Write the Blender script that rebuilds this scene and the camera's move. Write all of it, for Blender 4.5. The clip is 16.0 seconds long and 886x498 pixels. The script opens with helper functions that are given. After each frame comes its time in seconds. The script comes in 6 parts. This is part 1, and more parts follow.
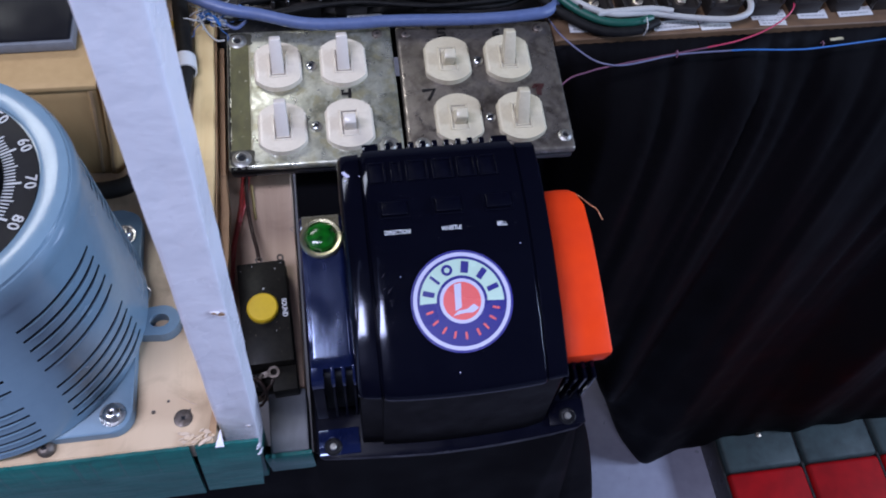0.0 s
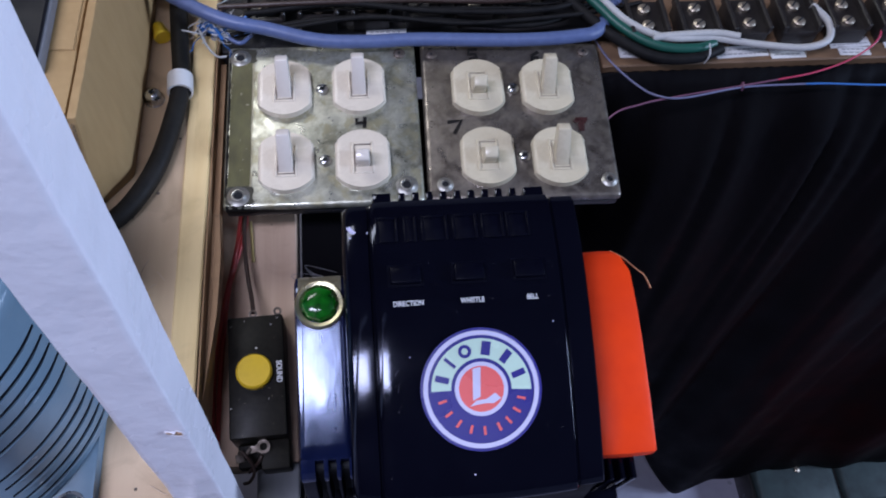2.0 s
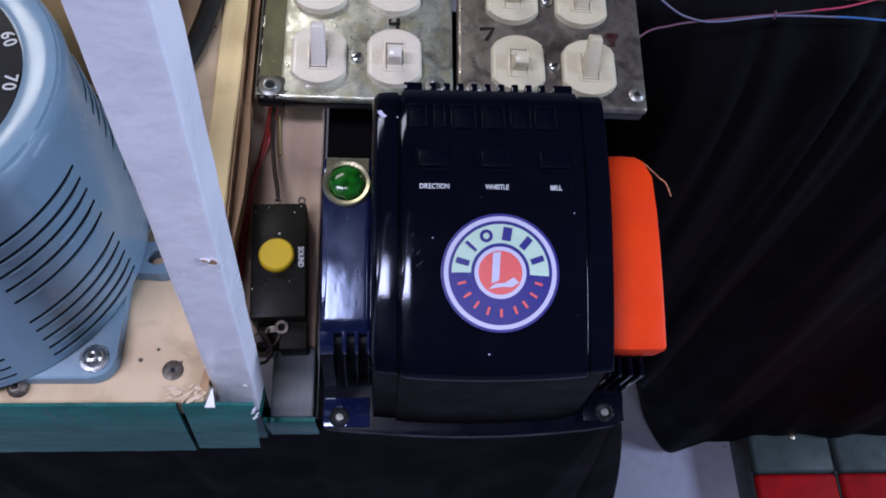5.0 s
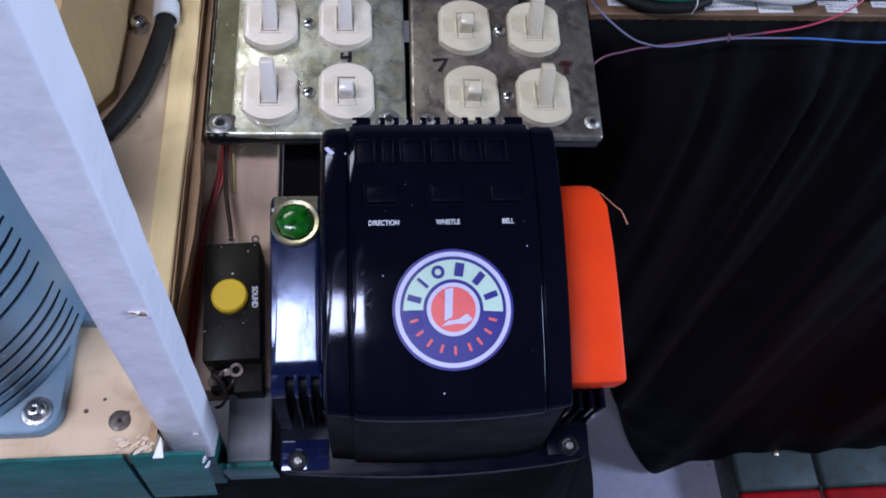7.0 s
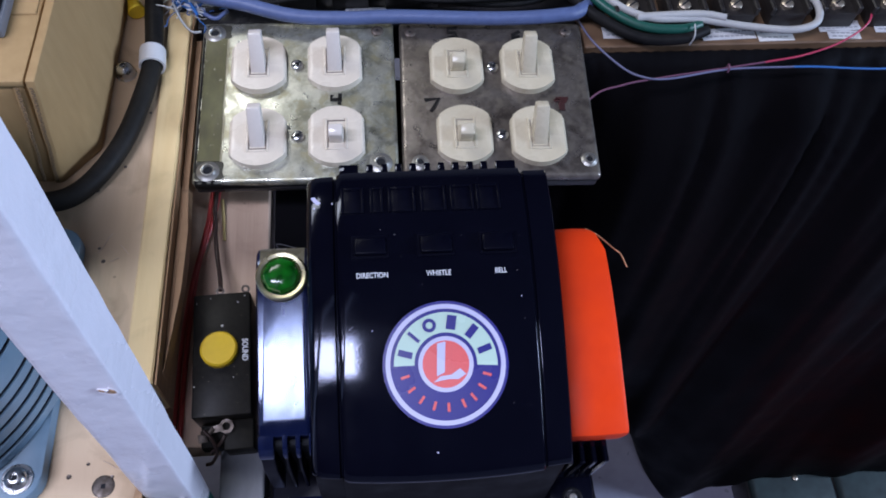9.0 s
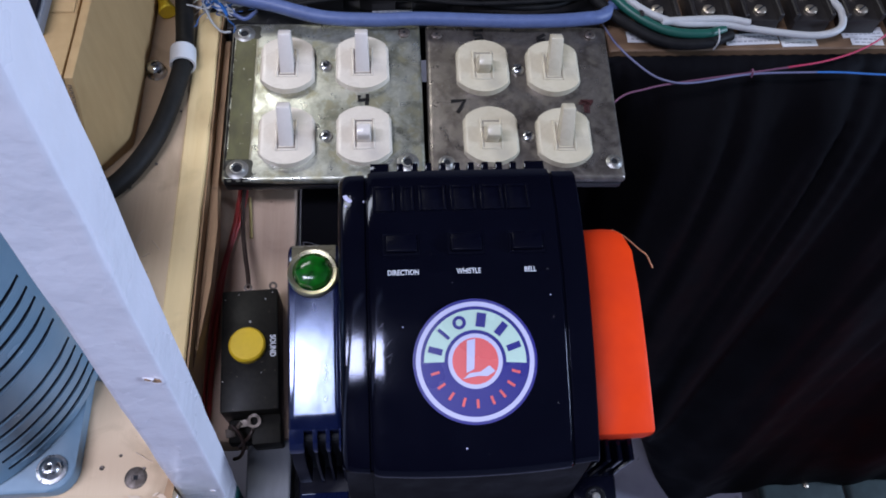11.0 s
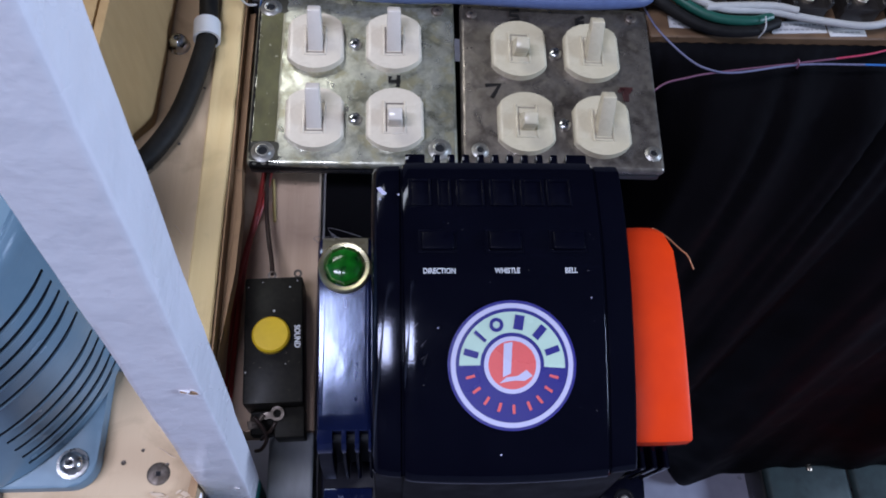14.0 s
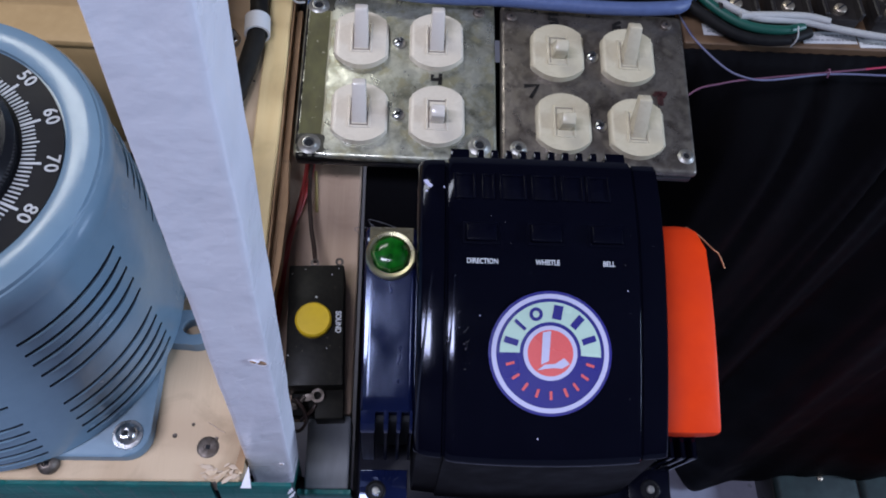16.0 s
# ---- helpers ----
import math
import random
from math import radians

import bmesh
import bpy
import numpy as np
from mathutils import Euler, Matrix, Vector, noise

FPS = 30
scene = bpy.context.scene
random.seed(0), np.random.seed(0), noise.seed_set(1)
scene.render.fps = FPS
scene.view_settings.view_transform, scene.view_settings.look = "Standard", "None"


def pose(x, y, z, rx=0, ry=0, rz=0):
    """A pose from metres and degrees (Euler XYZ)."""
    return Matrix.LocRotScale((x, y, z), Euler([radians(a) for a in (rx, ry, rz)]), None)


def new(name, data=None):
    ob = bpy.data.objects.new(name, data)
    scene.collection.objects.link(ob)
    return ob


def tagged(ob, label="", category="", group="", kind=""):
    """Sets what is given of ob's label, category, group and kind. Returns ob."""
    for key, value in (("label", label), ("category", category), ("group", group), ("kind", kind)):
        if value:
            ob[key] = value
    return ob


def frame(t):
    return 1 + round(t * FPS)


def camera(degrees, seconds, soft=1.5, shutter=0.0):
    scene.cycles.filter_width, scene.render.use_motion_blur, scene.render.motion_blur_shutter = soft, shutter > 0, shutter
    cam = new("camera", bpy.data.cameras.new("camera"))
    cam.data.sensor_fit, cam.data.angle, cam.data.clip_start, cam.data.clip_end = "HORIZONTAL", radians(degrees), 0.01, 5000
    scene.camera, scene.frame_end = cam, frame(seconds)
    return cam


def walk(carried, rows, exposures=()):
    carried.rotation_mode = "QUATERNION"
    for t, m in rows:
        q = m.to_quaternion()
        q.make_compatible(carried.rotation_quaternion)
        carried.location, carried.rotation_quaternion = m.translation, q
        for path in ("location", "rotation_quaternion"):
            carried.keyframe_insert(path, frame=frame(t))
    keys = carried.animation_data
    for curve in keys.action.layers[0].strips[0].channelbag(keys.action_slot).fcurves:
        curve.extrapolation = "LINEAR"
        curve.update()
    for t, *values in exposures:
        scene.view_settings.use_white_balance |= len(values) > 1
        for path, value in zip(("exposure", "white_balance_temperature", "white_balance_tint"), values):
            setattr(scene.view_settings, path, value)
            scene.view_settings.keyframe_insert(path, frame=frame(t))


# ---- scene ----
cam = camera(57.00, 16.0, soft=1.85, shutter=0.2)
ROWS = [  # seconds, place in metres, turn in degrees
    (0, 0.05651, -0.27132, 0.36401, 30.610, -3.609, -8.098),
    (0.5, 0.08502, -0.26296, 0.35589, 30.986, -2.827, -7.905),
    (0.7, 0.08782, -0.26772, 0.34800, 30.941, -2.486, -8.377),
    (1, 0.07309, -0.25968, 0.34088, 30.306, -2.826, -9.221),
    (1.2, 0.06758, -0.25898, 0.34244, 29.915, -3.399, -9.934),
    (1.5, 0.06058, -0.24380, 0.34832, 29.733, -4.229, -9.859),
    (1.7, 0.06216, -0.23021, 0.34214, 29.591, -4.023, -8.503),
    (2, 0.07031, -0.21114, 0.33268, 29.195, -2.918, -5.097),
    (2.2, 0.06453, -0.21368, 0.32394, 28.838, -2.028, -3.105),
    (2.5, 0.05073, -0.22207, 0.32876, 28.855, -2.073, -0.701),
    (2.8, 0.05379, -0.23245, 0.32495, 29.023, -2.102, 0.237),
    (3, 0.05884, -0.23785, 0.31407, 28.684, -2.049, 0.274),
    (3.2, 0.05957, -0.23850, 0.30724, 27.852, -1.986, 0.148),
    (3.5, 0.06170, -0.24410, 0.29311, 26.801, -2.373, 0.018),
    (4, 0.06164, -0.24957, 0.31652, 26.796, -3.125, -0.492),
    (6.5, 0.06521, -0.23634, 0.32278, 28.243, -4.754, -3.092),
    (7, 0.07617, -0.23738, 0.31977, 28.729, -4.270, -3.588),
    (7.5, 0.08318, -0.23295, 0.31597, 28.914, -3.807, -3.957),
    (8, 0.08317, -0.22450, 0.31347, 29.115, -3.313, -4.075),
    (8.5, 0.08319, -0.22174, 0.32021, 29.519, -2.998, -4.051),
    (9, 0.08612, -0.22130, 0.31693, 30.015, -2.845, -4.271),
    (9.2, 0.08318, -0.21875, 0.31187, 29.924, -2.913, -4.385),
    (11.3, 0.07457, -0.22840, 0.31876, 30.447, -2.853, -3.320),
    (11.5, 0.07309, -0.23176, 0.31653, 30.503, -3.063, -3.254),
    (12, 0.06877, -0.22892, 0.31278, 29.929, -3.285, -2.900),
    (12.5, 0.05671, -0.21531, 0.31542, 29.304, -3.286, -2.559),
    (13, 0.05939, -0.22135, 0.31940, 28.822, -3.234, -1.886),
    (13.2, 0.06677, -0.21655, 0.31730, 28.712, -3.395, -1.764),
    (13.5, 0.07871, -0.21332, 0.30497, 28.434, -3.269, -1.963),
    (13.7, 0.07343, -0.21270, 0.30073, 28.084, -3.636, -2.161),
    (14, 0.06310, -0.20636, 0.31287, 27.636, -3.644, -2.053),
    (14.5, 0.05768, -0.21057, 0.31500, 27.586, -3.665, -1.675),
    (15, 0.05158, -0.22159, 0.31408, 27.645, -3.799, -1.163),
    (15.5, 0.05633, -0.21956, 0.31697, 27.491, -3.899, -0.511),
    (16, 0.04903, -0.21665, 0.32090, 27.797, -3.851, -0.264),
]
EXPOSURES = [(0, 0.00, 6140, 12), (1, 0.10, 6140, 13), (1.5, 0.08, 6160, 14), (2, -0.15, 6200, 13), (2.5, -0.06, 6320, 13), (3.5, -0.08, 6500, 14), (6.5, -0.10, 6280, 11), (7, -0.02, 6260, 11), (9, -0.02, 6260, 11), (12, -0.11, 6360, 10), (12.5, -0.16, 6380, 10), (13, -0.03, 6360, 10), (14, -0.14, 6340, 9), (16, -0.25, 6400, 9)]  # seconds, stops, kelvin, tint
walk(cam, [(t, pose(*row)) for t, *row in ROWS], EXPOSURES)

# ---- light ----
world = bpy.data.worlds.new("room_air")
scene.world = world
world.use_nodes = True
world.node_tree.nodes["Background"].inputs["Color"].default_value = (0.62, 0.70, 1.0, 1)
world.node_tree.nodes["Background"].inputs["Strength"].default_value = 0.025


def area_lamp(name, m, sx, sy, watts, colour):
    data = bpy.data.lights.new(name, "AREA")
    data.shape, data.size, data.size_y, data.energy, data.color = "RECTANGLE", sx, sy, watts, colour
    ob = new(name, data)
    ob.matrix_world = m
    return ob


# a cold and a warmer tube lamp on the ceiling and an added, unseen bluish panel on the east wall
CEILING_LAMPS = ((-0.628, -0.55, 1.19, 0.19, 31.5, (0.77, 0.79, 1.01)), (-0.860, 0.95, 1.20, 0.42, 18.0, (0.85, 0.85, 0.82)))
ADDED_PANEL = (2.55, -0.50, 0.80, 0.70, 0.50)
for x, y, sx, sy, watts, colour in CEILING_LAMPS:
    area_lamp("tube_lamp_light", pose(x, y, 1.415), sx, sy, watts, colour)
area_lamp("added_panel_light", pose(ADDED_PANEL[0], ADDED_PANEL[1], ADDED_PANEL[2], 0, 90, 0), ADDED_PANEL[4], ADDED_PANEL[3], 68.0, (0.60, 0.74, 1.01))

# ---- materials ----
MATS = {}


def node_mat(name, base, second=None, rough=0.5, metal=0.0, grain=300.0, blotch=25.0, amount=0.35, bump=0.1, stretch=(1, 1, 1),
             rough_var=0.12, coat=0.0, coat_rough=0.03, specks=None, spec=0.5, bump_scale=None, tint=None, depth=0.0006):
    """A Principled surface whose colour wanders at two scales, with fine relief and optional specks."""
    if name in MATS:
        return MATS[name]
    m = bpy.data.materials.new(name)
    m.use_nodes = True
    n, link = m.node_tree.nodes, m.node_tree.links.new
    bsdf = n["Principled BSDF"]
    bsdf.inputs["Metallic"].default_value = metal
    bsdf.inputs["Coat Weight"].default_value = coat
    bsdf.inputs["Coat Roughness"].default_value = coat_rough
    bsdf.inputs["Specular IOR Level"].default_value = spec
    if tint:
        bsdf.inputs["Specular Tint"].default_value = (*tint, 1)
    second = second or tuple(c * 0.6 for c in base)
    co = n.new("ShaderNodeTexCoord")
    mp = n.new("ShaderNodeMapping")
    mp.inputs["Scale"].default_value = stretch
    link(co.outputs["Object"], mp.inputs["Vector"])

    def noise_tex(scale, detail):
        t = n.new("ShaderNodeTexNoise")
        t.inputs["Scale"].default_value, t.inputs["Detail"].default_value = scale, detail
        link(mp.outputs["Vector"], t.inputs["Vector"])
        return t

    fine, broad = noise_tex(grain, 6), noise_tex(blotch, 4)
    add = n.new("ShaderNodeMath")
    add.operation = "MULTIPLY_ADD"
    link(fine.outputs["Fac"], add.inputs[0])
    add.inputs[1].default_value = 0.5
    half = n.new("ShaderNodeMath")
    half.operation = "MULTIPLY"
    half.inputs[1].default_value = 0.5
    link(broad.outputs["Fac"], half.inputs[0])
    link(half.outputs[0], add.inputs[2])
    ramp = n.new("ShaderNodeMapRange")
    ramp.inputs["From Min"].default_value, ramp.inputs["From Max"].default_value = 0.36, 0.64
    ramp.inputs["To Min"].default_value, ramp.inputs["To Max"].default_value = 0.0, amount
    link(add.outputs[0], ramp.inputs["Value"])
    mix = n.new("ShaderNodeMix")
    mix.data_type = "RGBA"
    mix.inputs["A"].default_value, mix.inputs["B"].default_value = (*base, 1), (*second, 1)
    link(ramp.outputs["Result"], mix.inputs["Factor"])
    colour = mix.outputs["Result"]
    if specks:
        size, cover, tint = specks
        vor = n.new("ShaderNodeTexNoise")
        vor.inputs["Scale"].default_value, vor.inputs["Detail"].default_value = size, 2
        link(co.outputs["Object"], vor.inputs["Vector"])
        cut = n.new("ShaderNodeMapRange")
        cut.inputs["From Min"].default_value, cut.inputs["From Max"].default_value = 1 - cover, 1 - cover + 0.03
        link(vor.outputs["Fac"], cut.inputs["Value"])
        over = n.new("ShaderNodeMix")
        over.data_type = "RGBA"
        link(cut.outputs["Result"], over.inputs["Factor"])
        link(colour, over.inputs["A"])
        over.inputs["B"].default_value = (*tint, 1)
        colour = over.outputs["Result"]
    link(colour, bsdf.inputs["Base Color"])
    rr = n.new("ShaderNodeMapRange")
    rr.inputs["From Min"].default_value, rr.inputs["From Max"].default_value = 0.3, 0.7
    rr.inputs["To Min"].default_value, rr.inputs["To Max"].default_value = max(rough - rough_var, 0.02), min(rough + rough_var, 1.0)
    link(broad.outputs["Fac"], rr.inputs["Value"])
    link(rr.outputs["Result"], bsdf.inputs["Roughness"])
    if bump:
        bm = n.new("ShaderNodeBump")
        bm.inputs["Strength"].default_value = bump
        bm.inputs["Distance"].default_value = depth
        source = noise_tex(bump_scale, 5) if bump_scale else fine
        link(source.outputs["Fac"], bm.inputs["Height"])
        link(bm.outputs["Normal"], bsdf.inputs["Normal"])
    MATS[name] = m
    return m


def wood_mat(name, base, dark, rings=60.0, along="Y", rough=0.55, strength=0.5, stains=0.45):
    """Sawn softwood: stretched grain bands along one axis, with fine fibre and dark flecks."""
    m = bpy.data.materials.new(name)
    m.use_nodes = True
    n, link = m.node_tree.nodes, m.node_tree.links.new
    bsdf = n["Principled BSDF"]
    co, mp = n.new("ShaderNodeTexCoord"), n.new("ShaderNodeMapping")
    mp.inputs["Scale"].default_value = {"X": (0.08, 1, 1), "Y": (1, 0.08, 1), "Z": (1, 1, 0.08)}[along]
    link(co.outputs["Object"], mp.inputs["Vector"])
    bands = n.new("ShaderNodeTexNoise")
    bands.inputs["Scale"].default_value, bands.inputs["Detail"].default_value, bands.inputs["Distortion"].default_value = rings, 5, 0.6
    link(mp.outputs["Vector"], bands.inputs["Vector"])
    fibre = n.new("ShaderNodeTexNoise")
    fibre.inputs["Scale"].default_value, fibre.inputs["Detail"].default_value = rings * 14, 4
    link(mp.outputs["Vector"], fibre.inputs["Vector"])
    broad = n.new("ShaderNodeTexNoise")
    broad.inputs["Scale"].default_value, broad.inputs["Detail"].default_value = 14, 4
    link(co.outputs["Object"], broad.inputs["Vector"])
    r1 = n.new("ShaderNodeMapRange")
    r1.inputs["From Min"].default_value, r1.inputs["From Max"].default_value = 0.38, 0.68
    r1.inputs["To Max"].default_value = strength
    link(bands.outputs["Fac"], r1.inputs["Value"])
    mix = n.new("ShaderNodeMix")
    mix.data_type = "RGBA"
    mix.inputs["A"].default_value, mix.inputs["B"].default_value = (*base, 1), (*dark, 1)
    link(r1.outputs["Result"], mix.inputs["Factor"])
    r2 = n.new("ShaderNodeMapRange")
    r2.inputs["From Min"].default_value, r2.inputs["From Max"].default_value = 0.3, 0.75
    r2.inputs["To Max"].default_value = 0.35
    link(broad.outputs["Fac"], r2.inputs["Value"])
    mix2 = n.new("ShaderNodeMix")
    mix2.data_type = "RGBA"
    link(r2.outputs["Result"], mix2.inputs["Factor"])
    link(mix.outputs["Result"], mix2.inputs["A"])
    mix2.inputs["B"].default_value = (*[0.5 * (a + b) for a, b in zip(base, dark)], 1)
    smear = n.new("ShaderNodeTexNoise")
    smear.inputs["Scale"].default_value, smear.inputs["Detail"].default_value, smear.inputs["Distortion"].default_value = 42, 9, 0.8
    link(co.outputs["Object"], smear.inputs["Vector"])
    r3 = n.new("ShaderNodeMapRange")
    r3.inputs["From Min"].default_value, r3.inputs["From Max"].default_value = 0.50, 0.72
    r3.inputs["To Max"].default_value = stains
    link(smear.outputs["Fac"], r3.inputs["Value"])
    grimy = n.new("ShaderNodeMix")
    grimy.data_type = "RGBA"
    link(r3.outputs["Result"], grimy.inputs["Factor"])
    link(mix2.outputs["Result"], grimy.inputs["A"])
    grimy.inputs["B"].default_value = (*[c * 0.62 for c in dark], 1)
    spots = n.new("ShaderNodeTexNoise")
    spots.inputs["Scale"].default_value, spots.inputs["Detail"].default_value = 120, 2
    link(co.outputs["Object"], spots.inputs["Vector"])
    cut = n.new("ShaderNodeMapRange")
    cut.inputs["From Min"].default_value, cut.inputs["From Max"].default_value = 0.73, 0.77
    cut.inputs["To Max"].default_value = 0.7
    link(spots.outputs["Fac"], cut.inputs["Value"])
    mix3 = n.new("ShaderNodeMix")
    mix3.data_type = "RGBA"
    link(cut.outputs["Result"], mix3.inputs["Factor"])
    link(grimy.outputs["Result"], mix3.inputs["A"])
    mix3.inputs["B"].default_value = (*[c * 0.3 for c in dark], 1)
    link(mix3.outputs["Result"], bsdf.inputs["Base Color"])
    bsdf.inputs["Roughness"].default_value = rough
    bp = n.new("ShaderNodeBump")
    bp.inputs["Strength"].default_value, bp.inputs["Distance"].default_value = 0.35, 0.0004
    link(fibre.outputs["Fac"], bp.inputs["Height"])
    link(bp.outputs["Normal"], bsdf.inputs["Normal"])
    return m


M_PLY = wood_mat("birch_plywood", (0.66, 0.495, 0.325), (0.48, 0.325, 0.19), 45, "Y", 0.42, strength=0.65, stains=0.6)
M_STRIP = wood_mat("yellow_pine", (0.86, 0.66, 0.34), (0.70, 0.49, 0.21), 70, "Y", 0.4, strength=0.65)
M_EDGE = wood_mat("stained_edge", (0.46, 0.28, 0.145), (0.24, 0.135, 0.07), 160, "Y", 0.6)
M_LOWER = wood_mat("pink_pine", (0.60, 0.435, 0.32), (0.40, 0.255, 0.165), 60, "Y", 0.5, strength=0.8)
M_BACKWOOD = wood_mat("brown_backboard", (0.175, 0.105, 0.060), (0.09, 0.05, 0.03), 80, "X", 0.5)
M_RAW = wood_mat("splintered_wood", (0.70, 0.56, 0.42), (0.40, 0.25, 0.15), 200, "X", 0.8)
M_GREEN = node_mat("green_paint", (0.012, 0.140, 0.128), (0.007, 0.074, 0.071), 0.45, grain=260, blotch=40, amount=0.9, bump=0.7, stretch=(0.3, 1, 1), spec=0.35, depth=0.0008)
M_WHITE = node_mat("white_paint", (0.86, 0.84, 0.90), (0.79, 0.77, 0.83), 0.30, grain=120, blotch=30, amount=0.40, bump=0.8, bump_scale=70, stretch=(1, 1, 0.8), depth=0.0013)
M_GREY_PAINT = node_mat("grey_paint", (0.16, 0.17, 0.19), (0.10, 0.105, 0.12), 0.5, grain=300, blotch=30, amount=0.7, bump=0.2, stretch=(1, 0.3, 1))
M_HAMMER = node_mat("blue_grey_enamel", (0.165, 0.250, 0.325), (0.130, 0.203, 0.272), 0.23, grain=200, blotch=30, amount=0.5, bump=0.05, bump_scale=260, rough_var=0.06, spec=0.65)
M_HAMMER_DUSTY = node_mat("dusty_blue_grey_enamel", (0.165, 0.250, 0.325), (0.130, 0.203, 0.272), 0.42, grain=200, blotch=60, amount=0.7, bump=0.08, bump_scale=260, spec=0.3)
M_DIAL = node_mat("black_dial", (0.010, 0.010, 0.012), (0.016, 0.016, 0.018), 0.45, grain=300, bump=0.05, spec=0.12)
M_DIALMARK = node_mat("dial_print", (0.52, 0.53, 0.54), (0.38, 0.38, 0.38), 0.5, metal=0.0, bump=0)
M_KNOB = node_mat("black_bakelite", (0.010, 0.010, 0.012), (0.016, 0.016, 0.018), 0.16, bump=0.03)
# dark blue that carries the shade inside the can's vent slots
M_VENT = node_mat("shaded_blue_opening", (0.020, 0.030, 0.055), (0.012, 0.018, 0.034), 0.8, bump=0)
# near-black for the shade in holes, recesses and slots
M_SLOT = node_mat("opening_shade", (0.008, 0.010, 0.014), (0.004, 0.005, 0.007), 0.9, bump=0)
def zinc_mat(name, light, dark, stain):
    """Old galvanised sheet: cold spangles under cloudy patina, with stains and scratches."""
    m = bpy.data.materials.new(name)
    m.use_nodes = True
    n, link = m.node_tree.nodes, m.node_tree.links.new
    bsdf = n["Principled BSDF"]
    co = n.new("ShaderNodeTexCoord")

    def tex(kind, scale, detail=4):
        t = n.new("ShaderNodeTex" + kind)
        t.inputs["Scale"].default_value = scale
        if kind == "Noise":
            t.inputs["Detail"].default_value = detail
        link(co.outputs["Object"], t.inputs["Vector"])
        return t

    def spread(socket, low, high, top=1.0):
        r = n.new("ShaderNodeMapRange")
        r.inputs["From Min"].default_value, r.inputs["From Max"].default_value, r.inputs["To Max"].default_value = low, high, top
        link(socket, r.inputs["Value"])
        return r.outputs["Result"]

    def blend(a, b, fac):
        x = n.new("ShaderNodeMix")
        x.data_type = "RGBA"
        link(fac, x.inputs["Factor"])
        for key, v in (("A", a), ("B", b)):
            if isinstance(v, tuple):
                x.inputs[key].default_value = (*v, 1)
            else:
                link(v, x.inputs[key])
        return x.outputs["Result"]

    cloud, fine, spot, cell, pool = tex("Noise", 62, 12), tex("Noise", 340, 6), tex("Noise", 120, 10), tex("Voronoi", 230), tex("Noise", 24, 8)
    cloud.inputs["Distortion"].default_value, cloud.inputs["Roughness"].default_value = 0.3, 0.68
    spot.inputs["Distortion"].default_value = 0.4
    colour = blend(light, dark, spread(cloud.outputs["Fac"], 0.44, 0.60))
    colour = blend(colour, stain, spread(spot.outputs["Fac"], 0.52, 0.62, 0.75))
    colour = blend(colour, tuple(c * 0.45 for c in dark), spread(pool.outputs["Fac"], 0.54, 0.78, 0.65))
    colour = blend(colour, tuple(min(1.0, c * 1.3) for c in light), spread(fine.outputs["Fac"], 0.58, 0.72, 0.4))
    grey = n.new("ShaderNodeRGBToBW")
    link(cell.outputs["Color"], grey.inputs["Color"])
    colour = blend(colour, dark, spread(grey.outputs["Val"], 0.3, 0.9, 0.14))
    link(colour, bsdf.inputs["Base Color"])
    bsdf.inputs["Metallic"].default_value = 0.75
    rough = n.new("ShaderNodeMapRange")
    rough.inputs["From Min"].default_value, rough.inputs["From Max"].default_value = 0.35, 0.65
    rough.inputs["To Min"].default_value, rough.inputs["To Max"].default_value = 0.26, 0.50
    link(spot.outputs["Fac"], rough.inputs["Value"])
    link(rough.outputs["Result"], bsdf.inputs["Roughness"])
    bp = n.new("ShaderNodeBump")
    bp.inputs["Strength"].default_value, bp.inputs["Distance"].default_value = 0.25, 0.0005
    link(fine.outputs["Fac"], bp.inputs["Height"])
    link(bp.outputs["Normal"], bsdf.inputs["Normal"])
    return m


M_ZINC = zinc_mat("zinc_plate", (0.60, 0.595, 0.50), (0.28, 0.277, 0.21), (0.36, 0.33, 0.21))
M_ZINC_B = zinc_mat("brown_zinc_plate", (0.262, 0.232, 0.202), (0.130, 0.110, 0.095), (0.215, 0.19, 0.155))
M_STEEL = node_mat("bright_steel", (0.62, 0.62, 0.62), (0.40, 0.39, 0.37), 0.28, metal=1.0, grain=700, blotch=200, amount=0.5, bump=0.05)
M_RUST = node_mat("dull_screw", (0.20, 0.17, 0.15), (0.09, 0.07, 0.055), 0.55, metal=0.8, grain=700, blotch=250, amount=0.9, bump=0.2)
M_BRASS = node_mat("brass", (0.58, 0.50, 0.40), (0.42, 0.35, 0.26), 0.42, metal=0.9, grain=700, bump=0.05)
M_BOXBLACK = node_mat("black_steel_box", (0.018, 0.018, 0.022), (0.035, 0.033, 0.03), 0.35, grain=400, blotch=60, amount=0.7, bump=0.1)
M_IVORY = node_mat("ivory_plastic", (0.665, 0.595, 0.49), (0.57, 0.50, 0.40), 0.30, grain=500, blotch=60, amount=0.5, bump=0.03)
M_IVORY_B = node_mat("yellowed_ivory_plastic", (0.58, 0.52, 0.39), (0.50, 0.44, 0.30), 0.30, grain=500, blotch=60, amount=0.5, bump=0.03)
M_LEVER = node_mat("white_plastic", (0.67, 0.615, 0.555), (0.58, 0.53, 0.47), 0.18, grain=500, blotch=60, amount=0.4, bump=0.03)
# darkened ivory for the shaded gaps of the yellowed switches
M_GAPB = node_mat("shaded_yellowed_gap", (0.30, 0.26, 0.20), (0.22, 0.19, 0.145), 0.6, bump=0)
M_TAN = node_mat("tan_film", (0.125, 0.112, 0.075), (0.075, 0.066, 0.043), 0.28, grain=400, blotch=120, amount=0.8, bump=0.1)
